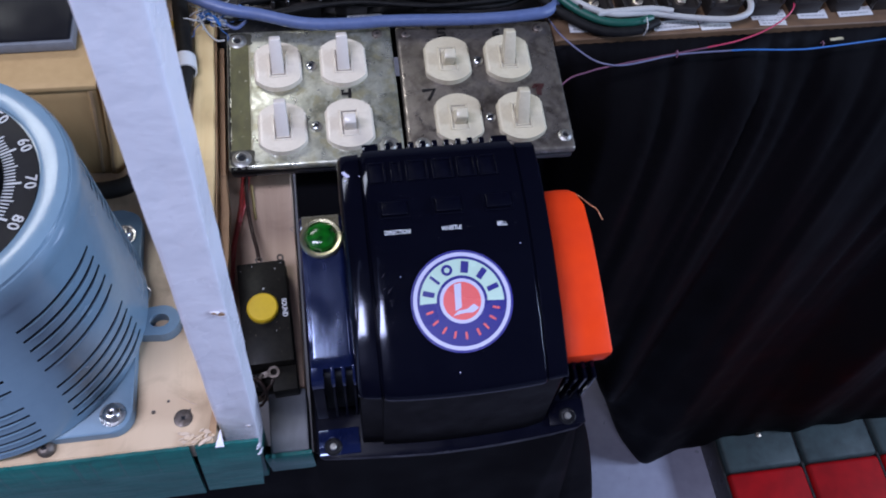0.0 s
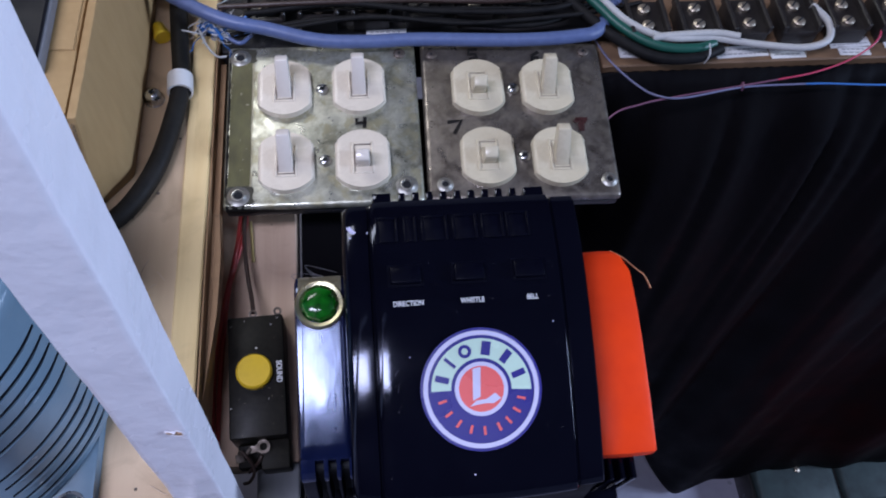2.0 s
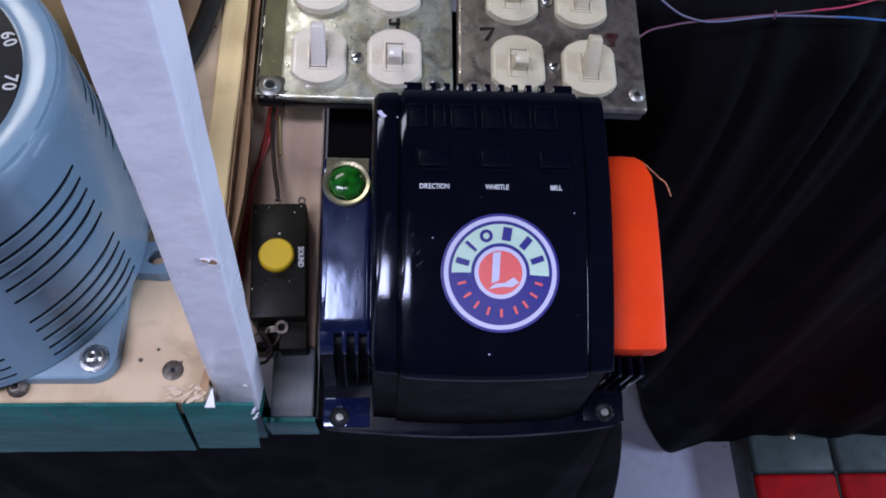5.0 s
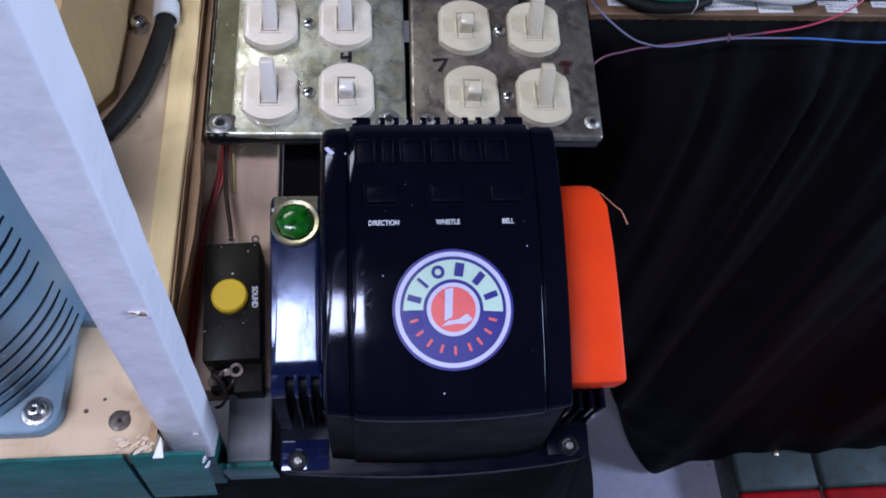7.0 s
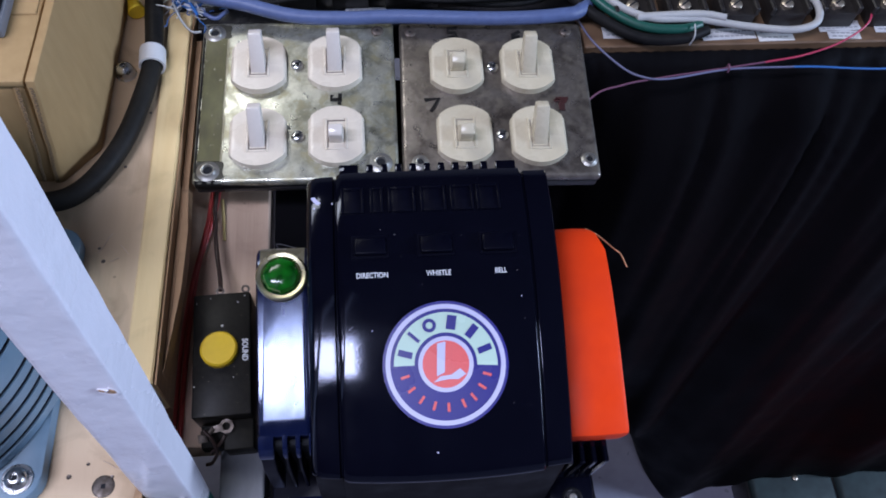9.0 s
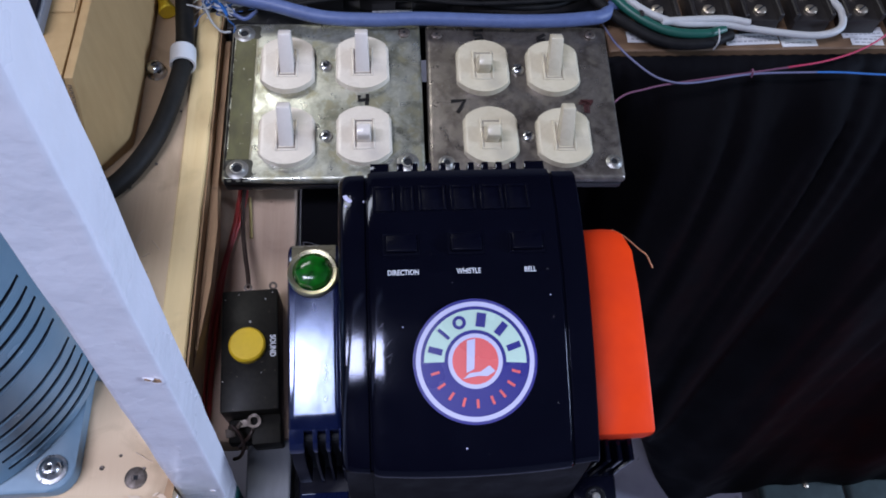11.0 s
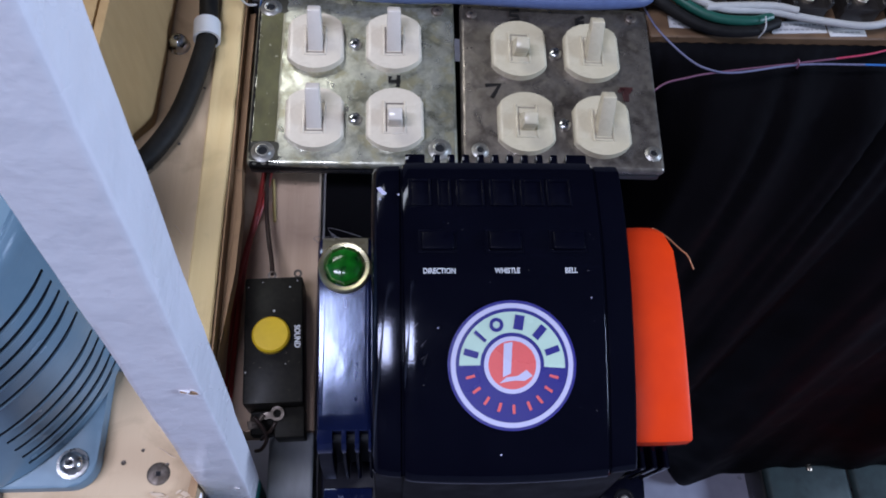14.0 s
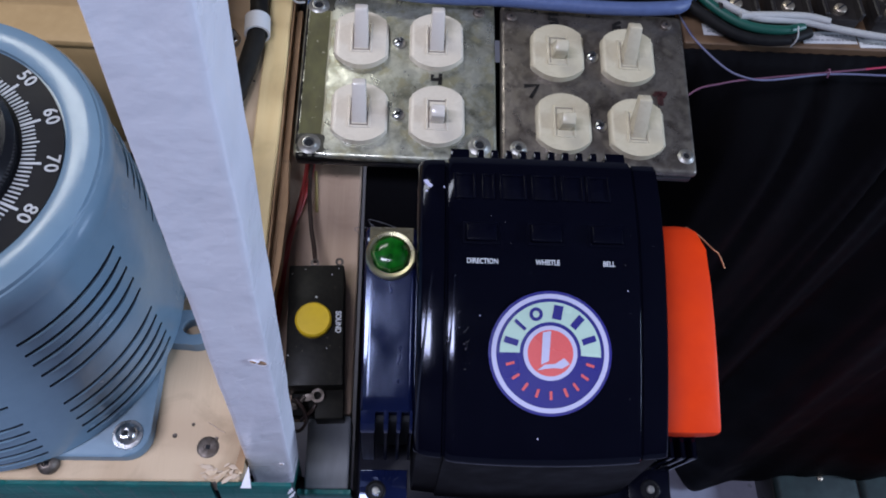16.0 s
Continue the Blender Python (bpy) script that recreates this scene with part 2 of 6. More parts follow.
M_STAIN = node_mat("dark_tape_stain", (0.026, 0.024, 0.017), (0.050, 0.047, 0.030), 0.55, grain=300, blotch=120, amount=0.9, bump=0.2)
M_DULLZINC = node_mat("dull_zinc", (0.40, 0.39, 0.36), (0.24, 0.23, 0.21), 0.42, metal=0.8, grain=500, blotch=150, amount=0.7, bump=0.1)
M_DUST = node_mat("grey_dust", (0.22, 0.22, 0.25), (0.12, 0.12, 0.14), 0.9, bump=0)
# darkened ivory for the shaded gaps of the paler switches
M_GAP = node_mat("shaded_ivory_gap", (0.15, 0.12, 0.10), (0.10, 0.08, 0.07), 0.6, bump=0)
M_OLIVE = node_mat("olive_tape", (0.105, 0.098, 0.032), (0.06, 0.055, 0.02), 0.45, grain=260, blotch=50, amount=0.9, bump=0.3, stretch=(1, 0.5, 1), specks=(420, 0.30, (0.3, 0.28, 0.2)))
M_BLACK = node_mat("glossy_black_plastic", (0.0015, 0.0016, 0.0048), (0.0022, 0.0024, 0.0066), 0.085, grain=500, blotch=60, amount=0.6, bump=0.02, bump_scale=900, rough_var=0.035, specks=(900, 0.225, (0.05, 0.05, 0.07)), tint=(0.75, 0.80, 1.0))
M_SCUFFED = node_mat("scuffed_black_plastic", (0.004, 0.007, 0.032), (0.007, 0.011, 0.045), 0.118, grain=260, blotch=110, amount=0.6, bump=0.05, bump_scale=240, stretch=(1, 0.4, 1), rough_var=0.06, spec=0.8, tint=(0.62, 0.72, 1.0))
M_BASE = node_mat("dull_black_plastic", (0.0018, 0.0020, 0.0060), (0.003, 0.0034, 0.009), 0.34, grain=400, blotch=60, amount=0.6, bump=0.08, bump_scale=500, spec=0.06)
M_BLACK_MATT = node_mat("matt_black_plastic", (0.0028, 0.0025, 0.0032), (0.0042, 0.0036, 0.0042), 0.5, grain=700, blotch=60, amount=0.6, bump=0.25, bump_scale=1500, spec=0.06)
M_ORANGE = node_mat("orange_vinyl", (0.76, 0.050, 0.006), (0.66, 0.036, 0.005), 0.5, grain=120, blotch=40, amount=0.6, bump=0.5, bump_scale=90, specks=(500, 0.22, (0.25, 0.03, 0.01)), spec=0.14)
M_LGREEN = node_mat("green_jewel", (0.001, 0.040, 0.002), (0.006, 0.15, 0.008), 0.2, grain=260, blotch=160, amount=0.9, bump=0.0, coat=0.3, rough_var=0.06)
M_RING = node_mat("pale_brass_ring", (0.80, 0.74, 0.48), (0.64, 0.58, 0.38), 0.32, metal=1.0, grain=500, amount=0.5, bump=0.05)
M_NAVY = node_mat("navy_print", (0.036, 0.034, 0.215), (0.028, 0.026, 0.175), 0.28, grain=900, amount=0.4, bump=0.02)
M_LAV = node_mat("pale_print", (0.53, 0.53, 0.73), (0.48, 0.48, 0.67), 0.3, grain=900, amount=0.3, bump=0.02)
M_MINT = node_mat("mint_print", (0.48, 0.65, 0.57), (0.44, 0.59, 0.52), 0.3, grain=900, amount=0.3, bump=0.02)
M_CORAL = node_mat("coral_print", (0.72, 0.13, 0.13), (0.62, 0.11, 0.11), 0.3, grain=900, amount=0.4, bump=0.02)
M_TEXT = node_mat("grey_white_print", (0.62, 0.64, 0.70), (0.5, 0.52, 0.58), 0.5, bump=0)
M_RESIDUE = node_mat("old_glue", (0.50, 0.46, 0.32), (0.30, 0.27, 0.17), 0.7, grain=400, blotch=160, amount=1.0, bump=0.4)
M_INK = node_mat("black_marker_ink", (0.010, 0.009, 0.009), (0.020, 0.018, 0.016), 0.7, grain=600, amount=0.7, bump=0, spec=0.15)
M_INKRED = node_mat("dark_red_marker_ink", (0.05, 0.012, 0.012), (0.02, 0.01, 0.01), 0.5, grain=600, amount=0.7, bump=0)
M_YELLOW = node_mat("yellow_plastic", (0.74, 0.50, 0.020), (0.64, 0.42, 0.015), 0.42, grain=500, blotch=90, amount=0.5, bump=0.08)
M_SBOX = node_mat("worn_black_plastic", (0.008, 0.0074, 0.0068), (0.020, 0.018, 0.014), 0.42, grain=500, blotch=60, amount=0.7, bump=0.12, specks=(500, 0.26, (0.16, 0.14, 0.10)), spec=0.14)
M_CARD = node_mat("cardboard", (0.39, 0.255, 0.112), (0.30, 0.185, 0.075), 0.7, grain=250, blotch=18, amount=0.6, bump=0.15, stretch=(1, 1, 0.25))
M_CARD_EDGE = node_mat("cardboard_edge", (0.20, 0.135, 0.075), (0.11, 0.075, 0.042), 0.85, grain=500, blotch=250, amount=0.9, bump=0.6)
M_CLOTH = node_mat("black_cloth", (0.0030, 0.0028, 0.0033), (0.0056, 0.0052, 0.0062), 0.75, grain=900, blotch=20, amount=0.7, bump=0.25, bump_scale=2200, spec=0.035, tint=(0.7, 0.78, 1.0))
M_CURTAIN = node_mat("black_satin_cloth", (0.0030, 0.0026, 0.0028), (0.0060, 0.0052, 0.0057), 0.60, grain=900, blotch=20, amount=0.7, bump=0.25, bump_scale=2200, spec=0.045, tint=(0.60, 0.72, 1.0))
M_CABLE_BLACK = node_mat("black_rubber", (0.006, 0.006, 0.007), (0.015, 0.0145, 0.014), 0.6, grain=250, blotch=70, amount=0.7, bump=0.25, spec=0.14)
M_CABLE_DUSTY = node_mat("dusty_black_rubber", (0.0085, 0.0080, 0.0078), (0.021, 0.019, 0.016), 0.6, grain=250, blotch=50, amount=0.8, bump=0.25, spec=0.2)
M_CABLE_BLUE = node_mat("blue_cable_sheath", (0.095, 0.135, 0.285), (0.065, 0.092, 0.20), 0.45, grain=300, blotch=40, amount=0.7, bump=0.1)
M_NYLON = node_mat("white_nylon", (0.66, 0.66, 0.66), (0.55, 0.55, 0.55), 0.4, bump=0.05)
M_WIRE_WHITE = node_mat("white_insulation", (0.45, 0.45, 0.445), (0.34, 0.34, 0.335), 0.45, bump=0.05)
M_WIRE_GREEN = node_mat("green_insulation", (0.008, 0.080, 0.058), (0.006, 0.055, 0.04), 0.42, bump=0.05)
M_WIRE_RED = node_mat("red_insulation", (0.44, 0.050, 0.045), (0.30, 0.032, 0.030), 0.35, bump=0.05)
M_WIRE_PINK = node_mat("pink_insulation", (0.46, 0.040, 0.095), (0.34, 0.030, 0.07), 0.4, bump=0.05)
M_WIRE_BLUE = node_mat("blue_insulation", (0.035, 0.15, 0.44), (0.03, 0.11, 0.34), 0.4, bump=0.05)
M_WIRE_MAUVE = node_mat("mauve_insulation", (0.155, 0.060, 0.105), (0.10, 0.045, 0.085), 0.45, bump=0.05)
M_WIRE_SLATE = node_mat("slate_insulation", (0.145, 0.150, 0.255), (0.10, 0.105, 0.19), 0.45, bump=0.05)
M_WIRE_YELLOW = node_mat("yellow_insulation", (0.46, 0.36, 0.14), (0.36, 0.27, 0.10), 0.45, bump=0.05)
M_WIRE_BROWN = node_mat("brown_insulation", (0.038, 0.022, 0.018), (0.025, 0.015, 0.012), 0.45, bump=0.05)
M_COPPER = node_mat("copper_strands", (0.52, 0.27, 0.15), (0.36, 0.18, 0.1), 0.4, metal=0.9, bump=0.05)
M_PAPER = node_mat("label_paper", (0.66, 0.66, 0.67), (0.50, 0.50, 0.51), 0.7, grain=400, amount=0.5, bump=0.05)
M_FADED = node_mat("faded_ink", (0.31, 0.31, 0.325), (0.38, 0.38, 0.39), 0.7, bump=0)
M_TERM = node_mat("black_phenolic", (0.014, 0.012, 0.012), (0.03, 0.026, 0.024), 0.4, grain=400, amount=0.7, bump=0.1)
M_FLOOR = node_mat("grey_concrete", (0.345, 0.34, 0.43), (0.25, 0.245, 0.32), 0.7, grain=60, blotch=6, amount=0.6, bump=0.2, specks=(70, 0.30, (0.22, 0.22, 0.27)))
M_RED = node_mat("red_plastic", (0.38, 0.004, 0.007), (0.22, 0.002, 0.004), 0.55, grain=60, blotch=12, amount=0.8, bump=0.08, spec=0.2)
M_BINGREY = node_mat("grey_green_plastic", (0.040, 0.060, 0.062), (0.024, 0.034, 0.036), 0.55, grain=90, blotch=30, amount=0.9, bump=0.15, spec=0.25)
M_WALL = node_mat("room_wall", (0.30, 0.30, 0.33), (0.25, 0.25, 0.28), 0.85, grain=20, blotch=2, amount=0.5, bump=0.05)
M_CEIL = node_mat("room_ceiling", (0.065, 0.065, 0.078), (0.05, 0.05, 0.062), 0.85, grain=20, blotch=2, amount=0.5, bump=0.05)


# ---- mesh helpers ----
def part(name, bm, material, parent=None, label="", smooth=None, m=None):
    """Links a bmesh as one mesh object, under a thing or part where one is given."""
    bmesh.ops.recalc_face_normals(bm, faces=bm.faces)
    me = bpy.data.meshes.new(name)
    bm.to_mesh(me)
    bm.free()
    me.materials.append(material)
    if smooth is not None:
        me.shade_smooth()
        me.set_sharp_from_angle(angle=radians(smooth))
    ob = new(name, me)
    if parent is not None:
        ob.parent = parent
    if m is not None:
        ob.matrix_basis = m
    if label:
        ob["label"] = label
    return ob


def empty(name, m, label, category, group="", kind=""):
    ob = new(name)
    ob.empty_display_size = 0.01
    ob.matrix_world = m
    return tagged(ob, label, category, group, kind)


def box(bm, x0, x1, y0, y1, z0, z1, bevel=0.0, segments=2, m=None):
    """Adds a box, its edges rounded, to a bmesh."""
    t = bmesh.new()
    bmesh.ops.create_cube(t, size=1.0)
    for v in t.verts:
        v.co = Vector((x0 + (v.co.x + 0.5) * (x1 - x0), y0 + (v.co.y + 0.5) * (y1 - y0), z0 + (v.co.z + 0.5) * (z1 - z0)))
    if bevel:
        bmesh.ops.bevel(t, geom=t.edges[:], offset=bevel, segments=segments, profile=0.5, affect="EDGES")
    return merge(bm, t, m)


def merge(bm, other, m=None):
    if m is not None:
        other.transform(m)
    table = {v: bm.verts.new(v.co) for v in other.verts}
    for f in other.faces:
        try:
            bm.faces.new([table[v] for v in f.verts])
        except ValueError:
            pass
    other.free()
    return bm


def lathe(bm, profile, sides=24, m=None, cap=True):
    """Turns (radius, height) pairs round z."""
    t = bmesh.new()
    rings = []
    for r, z in profile:
        if r < 1e-6:
            rings.append([t.verts.new((0, 0, z))])
        else:
            rings.append([t.verts.new((r * math.cos(2 * math.pi * k / sides), r * math.sin(2 * math.pi * k / sides), z)) for k in range(sides)])
    for a, b in zip(rings, rings[1:]):
        for k in range(sides):
            j = (k + 1) % sides
            if len(a) == 1 and len(b) == 1:
                continue
            if len(a) == 1:
                t.faces.new((a[0], b[k], b[j]))
            elif len(b) == 1:
                t.faces.new((a[k], a[j], b[0]))
            else:
                t.faces.new((a[k], a[j], b[j], b[k]))
    if cap:
        for ring in (rings[0], rings[-1]):
            if len(ring) > 2:
                t.faces.new(ring)
    return merge(bm, t, m)


def prism(bm, outline, z0, z1, bevel=0.0, m=None, segments=2):
    """An upright prism over an outline of (x, y) pairs."""
    t = bmesh.new()
    low = [t.verts.new((x, y, z0)) for x, y in outline]
    high = [t.verts.new((x, y, z1)) for x, y in outline]
    t.faces.new(low[::-1])
    top = t.faces.new(high)
    for k in range(len(outline)):
        j = (k + 1) % len(outline)
        t.faces.new((low[k], low[j], high[j], high[k]))
    if bevel:
        bmesh.ops.bevel(t, geom=list(top.edges), offset=bevel, segments=segments, profile=0.5, affect="EDGES")
    return merge(bm, t, m)


def smooth_path(points, steps=8):
    """A Catmull-Rom run through the points."""
    p = [Vector(q) for q in points]
    p = [2 * p[0] - p[1]] + p + [2 * p[-1] - p[-2]]
    out = []
    for a, b, c, d in zip(p, p[1:], p[2:], p[3:]):
        for k in range(steps):
            t = k / steps
            out.append(0.5 * (2 * b + (c - a) * t + (2 * a - 5 * b + 4 * c - d) * t * t + (3 * b - a - 3 * c + d) * t ** 3))
    out.append(p[-2])
    return out


def tube(bm, points, radius, sides=10, steps=8, m=None, flat=1.0):
    """A round cable along a smooth run of points."""
    run = smooth_path(points, steps)
    t = bmesh.new()
    rings = []
    side = Vector((0, 0, 1))
    for k, q in enumerate(run):
        way = (run[min(k + 1, len(run) - 1)] - run[max(k - 1, 0)]).normalized()
        across = way.cross(side)
        if across.length < 0.05:
            across = way.cross(Vector((1, 0, 0)))
        across.normalize()
        up = across.cross(way)
        rings.append([t.verts.new(q + radius * (math.cos(2 * math.pi * j / sides) * across + flat * math.sin(2 * math.pi * j / sides) * up)) for j in range(sides)])
    for a, b in zip(rings, rings[1:]):
        for j in range(sides):
            i = (j + 1) % sides
            t.faces.new((a[j], a[i], b[i], b[j]))
    t.faces.new(rings[0])
    t.faces.new(rings[-1])
    return merge(bm, t, m)


def loft(bm, stations, offsets, floor_z):
    """A shell over (y, z) stations, its surface raised by each (x, offset) along the run's normal, closed down to floor_z."""
    t = bmesh.new()
    grid = []
    for k, (y, z) in enumerate(stations):
        a, b = stations[max(k - 1, 0)], stations[min(k + 1, len(stations) - 1)]
        dy, dz = b[0] - a[0], b[1] - a[1]
        length = math.hypot(dy, dz)
        ny, nz = dz / length, -dy / length
        grid.append([t.verts.new((x, y + ny * o, z + nz * o)) for x, o in offsets])
    for a, b in zip(grid, grid[1:]):
        for j in range(len(offsets) - 1):
            t.faces.new((a[j], a[j + 1], b[j + 1], b[j]))
    for j in (0, -1):
        t.faces.new([row[j] for row in grid])
    t.faces.new([v for v in grid[0]] + [v for v in grid[-1]][::-1])
    return merge(bm, t)


def text_mesh(words, size, thick=0.0001, shear=0.0, bold=0.0):
    """A bmesh of words in the built-in font, centred on the origin, lying in the xy plane."""
    curve = bpy.data.curves.new("words", "FONT")
    curve.body, curve.size, curve.extrude, curve.shear, curve.offset = words, size, thick, shear, bold
    curve.align_x, curve.align_y, curve.resolution_u = "CENTER", "CENTER", 3
    ob = bpy.data.objects.new("words", curve)
    me = bpy.data.meshes.new_from_object(ob)
    bm = bmesh.new()
    bm.from_mesh(me)
    bpy.data.objects.remove(ob)
    bpy.data.meshes.remove(me)
    bpy.data.curves.remove(curve)
    return bm


def stroke(bm, points, width, thick, m=None):
    """A flat marker stroke along (x, y) points."""
    t = bmesh.new()
    rows = []
    p = [Vector((x, y, 0)) for x, y in points]
    for k, q in enumerate(p):
        way = (p[min(k + 1, len(p) - 1)] - p[max(k - 1, 0)]).normalized()
        n = Vector((-way.y, way.x, 0)) * width / 2
        rows.append([t.verts.new(q + s * n + Vector((0, 0, z))) for s, z in ((-1, 0), (1, 0), (1, thick), (-1, thick))])
    for a, b in zip(rows, rows[1:]):
        for j in range(4):
            i = (j + 1) % 4
            t.faces.new((a[j], a[i], b[i], b[j]))
    t.faces.new(rows[0])
    t.faces.new(rows[-1])
    return merge(bm, t, m)


LOW = pose(0, 0, -0.0037, 4.9)  # the lower shelf and all on it slope gently towards the front
ID = Matrix.Identity(4)

# ---- room ----
FLOOR_Z, CEIL_Z = -0.80, 1.46
R = 2.6


def slab(name, x0, x1, y0, y1, z0, z1, material, label, category):
    bm = bmesh.new()
    box(bm, x0, x1, y0, y1, z0, z1)
    return tagged(part(name, bm, material), label, category, kind="structure")


slab("floor", -R, R, -R, R, FLOOR_Z - 0.05, FLOOR_Z, M_FLOOR, "mottled grey concrete floor", "floor")
slab("ceiling", -R, R, -R, R, CEIL_Z, CEIL_Z + 0.05, M_CEIL, "plain dark grey ceiling", "ceiling")
slab("wall_north", -R - 0.1, R + 0.1, R, R + 0.1, FLOOR_Z - 0.05, CEIL_Z + 0.05, M_WALL, "plain grey wall", "wall")
slab("wall_south", -R - 0.1, R + 0.1, -R - 0.1, -R, FLOOR_Z - 0.05, CEIL_Z + 0.05, M_WALL, "plain grey wall", "wall")
slab("wall_east", R, R + 0.1, -R, R, FLOOR_Z - 0.05, CEIL_Z + 0.05, M_WALL, "plain grey wall", "wall")
slab("wall_west", -R - 0.1, -R, -R, R, FLOOR_Z - 0.05, CEIL_Z + 0.05, M_WALL, "plain grey wall", "wall")


# ---- bench woodwork ----
def rough_board(name, x0, x1, y0, y1, z0, z1, material, label, category, wobble=0.0004, seed=0, m=None, parent=None):
    """A sawn board with a finely uneven outline."""
    bm = bmesh.new()
    box(bm, x0, x1, y0, y1, z0, z1, 0.0007, 1)
    bmesh.ops.subdivide_edges(bm, edges=[e for e in bm.edges if e.calc_length() > 0.02], cuts=8, use_grid_fill=True)
    for v in bm.verts:
        v.co += wobble * Vector(noise.noise_vector(v.co * 60 + Vector((seed, 0, 0))))
    ob = part(name, bm, material, parent, m=m)
    return tagged(ob, label, category, kind="structure") if parent is None else ob


rough_board("plywood_deck", -0.60, -0.0068, -0.1497, 0.40, -0.018, 0.0, M_PLY, "pale plywood deck scuffed and spotted with nail holes", "shelf board", seed=1)
strip = rough_board("edge_strip", -0.0180, -0.0062, -0.0970, 0.40, -0.030, 0.0005, M_STRIP, "yellow pine strip along the deck edge with a brown side", "wood strip", seed=2)
bm = bmesh.new()
box(bm, -0.0060, -0.0052, -0.0965, 0.39, -0.031, -0.0016)
part("side_face", bm, M_EDGE, strip, "brown stained sawn side")
bm = bmesh.new()
prism(bm, [(-0.0050, -0.0900), (-0.0046, -0.0890), (-0.0024, -0.0680), (-0.0006, -0.0500), (0.0000, -0.0200), (-0.0016, 0.0020), (-0.0018, 0.0980), (-0.0050, 0.0980)], -0.0160, -0.0080, 0.0004)
tagged(part("ledge_strip", bm, M_EDGE), "narrow brown stained ledge beside the deck edge", "wood strip", kind="structure")
rough_board("lower_shelf", -0.0300, 0.0318, -0.112, 0.12, -0.058, -0.0365, M_LOWER, "pinkish pine lower shelf board", "shelf board", seed=3, m=LOW)
bm = bmesh.new()
box(bm, 0.0125, 0.0322, -0.1453, -0.1125, -0.060, -0.0365, 0.001)
tagged(part("filler_block", bm, M_GREY_PAINT, m=LOW), "flat grey painted filler block beside the post foot", "wood block", kind="structure")
bm = bmesh.new()
box(bm, 0.034, 0.176, -0.146, 0.09, -0.056, -0.0405, 0.001)
tagged(part("support_board", bm, M_CLOTH, m=LOW), "black painted board under the controller", "shelf board", kind="structure")


def fascia(name, x0, x1, z0, z1, label, seed, slant=0.0, y0=-0.1518, y1=-0.1499, m=None):
    bm = bmesh.new()
    fine = max(x0, x1 - 0.20)
    xs = [x0] if fine > x0 else []
    steps = max(12, int((x1 - fine) / 0.0011))
    xs += [fine + (x1 - fine) * k / steps for k in range(steps + 1)]
    rows = []
    for x in xs:
        rag = 0.0010 * noise.noise((x * 300, seed, 0)) + 0.0006 * noise.noise((x * 1100, seed, 5))
        lip = 0.0004 * noise.noise((x * 500, seed, 9))
        foot = 0.0012 * noise.noise((x * 90, seed, 3))
        mid = 0.5 * (z0 + z1)
        end = 1.0 if x in (xs[0], xs[-1]) else 0.0
        rows.append([bm.verts.new((x + slant * (z - z1) + end * 0.0011 * noise.noise((z * 260, y * 300, seed)), y, z)) for y, z in ((y1, z0), (y0, z0 + foot), (y0 - lip, mid), (y0 + lip, z1 - 0.0008 + rag), (y0 + 0.0006, z1 + rag), (y1, z1 + rag))])
    for a, b in zip(rows, rows[1:]):
        for k in range(6):
            bm.faces.new((a[k], a[(k + 1) % 6], b[(k + 1) % 6], b[k]))
    bm.faces.new(rows[0])
    bm.faces.new(rows[-1][::-1])
    return tagged(part(name, bm, M_GREEN, smooth=40, m=m), label, "fascia board", kind="structure")


fascia("fascia_long", -0.60, -0.0178, -0.073, -0.0005, "dark green painted front edge board", 4, slant=0.075)
fascia("fascia_block", -0.0150, 0.0128, -0.0690, -0.0004, "dark green painted end piece across the foot of the post", 5, slant=0.095)
fascia("fascia_low", 0.0098, 0.0332, -0.0690, -0.0362, "low dark green painted front edge piece", 6, y1=-0.1456, y0=-0.1480, m=LOW)
# splinters where the deck edge is torn
splinters = empty("splintered_edge", pose(-0.012, -0.140, 0.001), "torn pale plywood splinters at the deck corner", "splinters")
rng = random.Random(7)
for k in range(26):
    bm = bmesh.new()
    l, w = rng.uniform(0.0018, 0.0060), rng.uniform(0.0006, 0.0020)
    prism(bm, [(-l / 2, -w * 0.2), (-l * 0.1, -w / 2), (l / 2, rng.uniform(-0.3, 0.3) * w), (l * 0.15, w / 2), (-l * 0.35, w * 0.4)], 0, rng.uniform(0.0002, 0.0006))
    part("splinter", bm, M_RAW if k % 3 else M_PLY, splinters, m=pose(rng.uniform(-0.010, 0.006), rng.uniform(-0.0095, -0.003), rng.uniform(-0.0010, -0.0004), rng.uniform(-14, 14), rng.uniform(-10, 10), rng.uniform(-20, 50)))

bm = bmesh.new()
prism(bm, [(-0.0062, -0.1522), (-0.0022, -0.1522), (-0.0040, -0.1440)], 0.0001, 0.0010)
part("paint_chip", bm, M_WHITE, splinters, "white paint flake", m=pose(0.012, 0.140, -0.0018))
bm = bmesh.new()
prism(bm, [(-0.0088, -0.1440), (-0.0058, -0.1470), (-0.0050, -0.1340), (-0.0064, -0.1300)], 0.0002, 0.0009)
part("torn_edge", bm, M_EDGE, splinters, "brown torn edge", m=pose(0.012, 0.140, -0.0009))

# white post, its foot painted green with the edge boards
def post_section(z):
    return [(-0.0052 + 0.0550 * z, -0.1412 + 0.003 * z), (0.0110 + 0.0446 * z, -0.1402 + 0.014 * z), (0.0125 + 0.0456 * z, -0.1288 + 0.020 * z), (-0.0036 + 0.0550 * z, -0.1290 + 0.010 * z)]


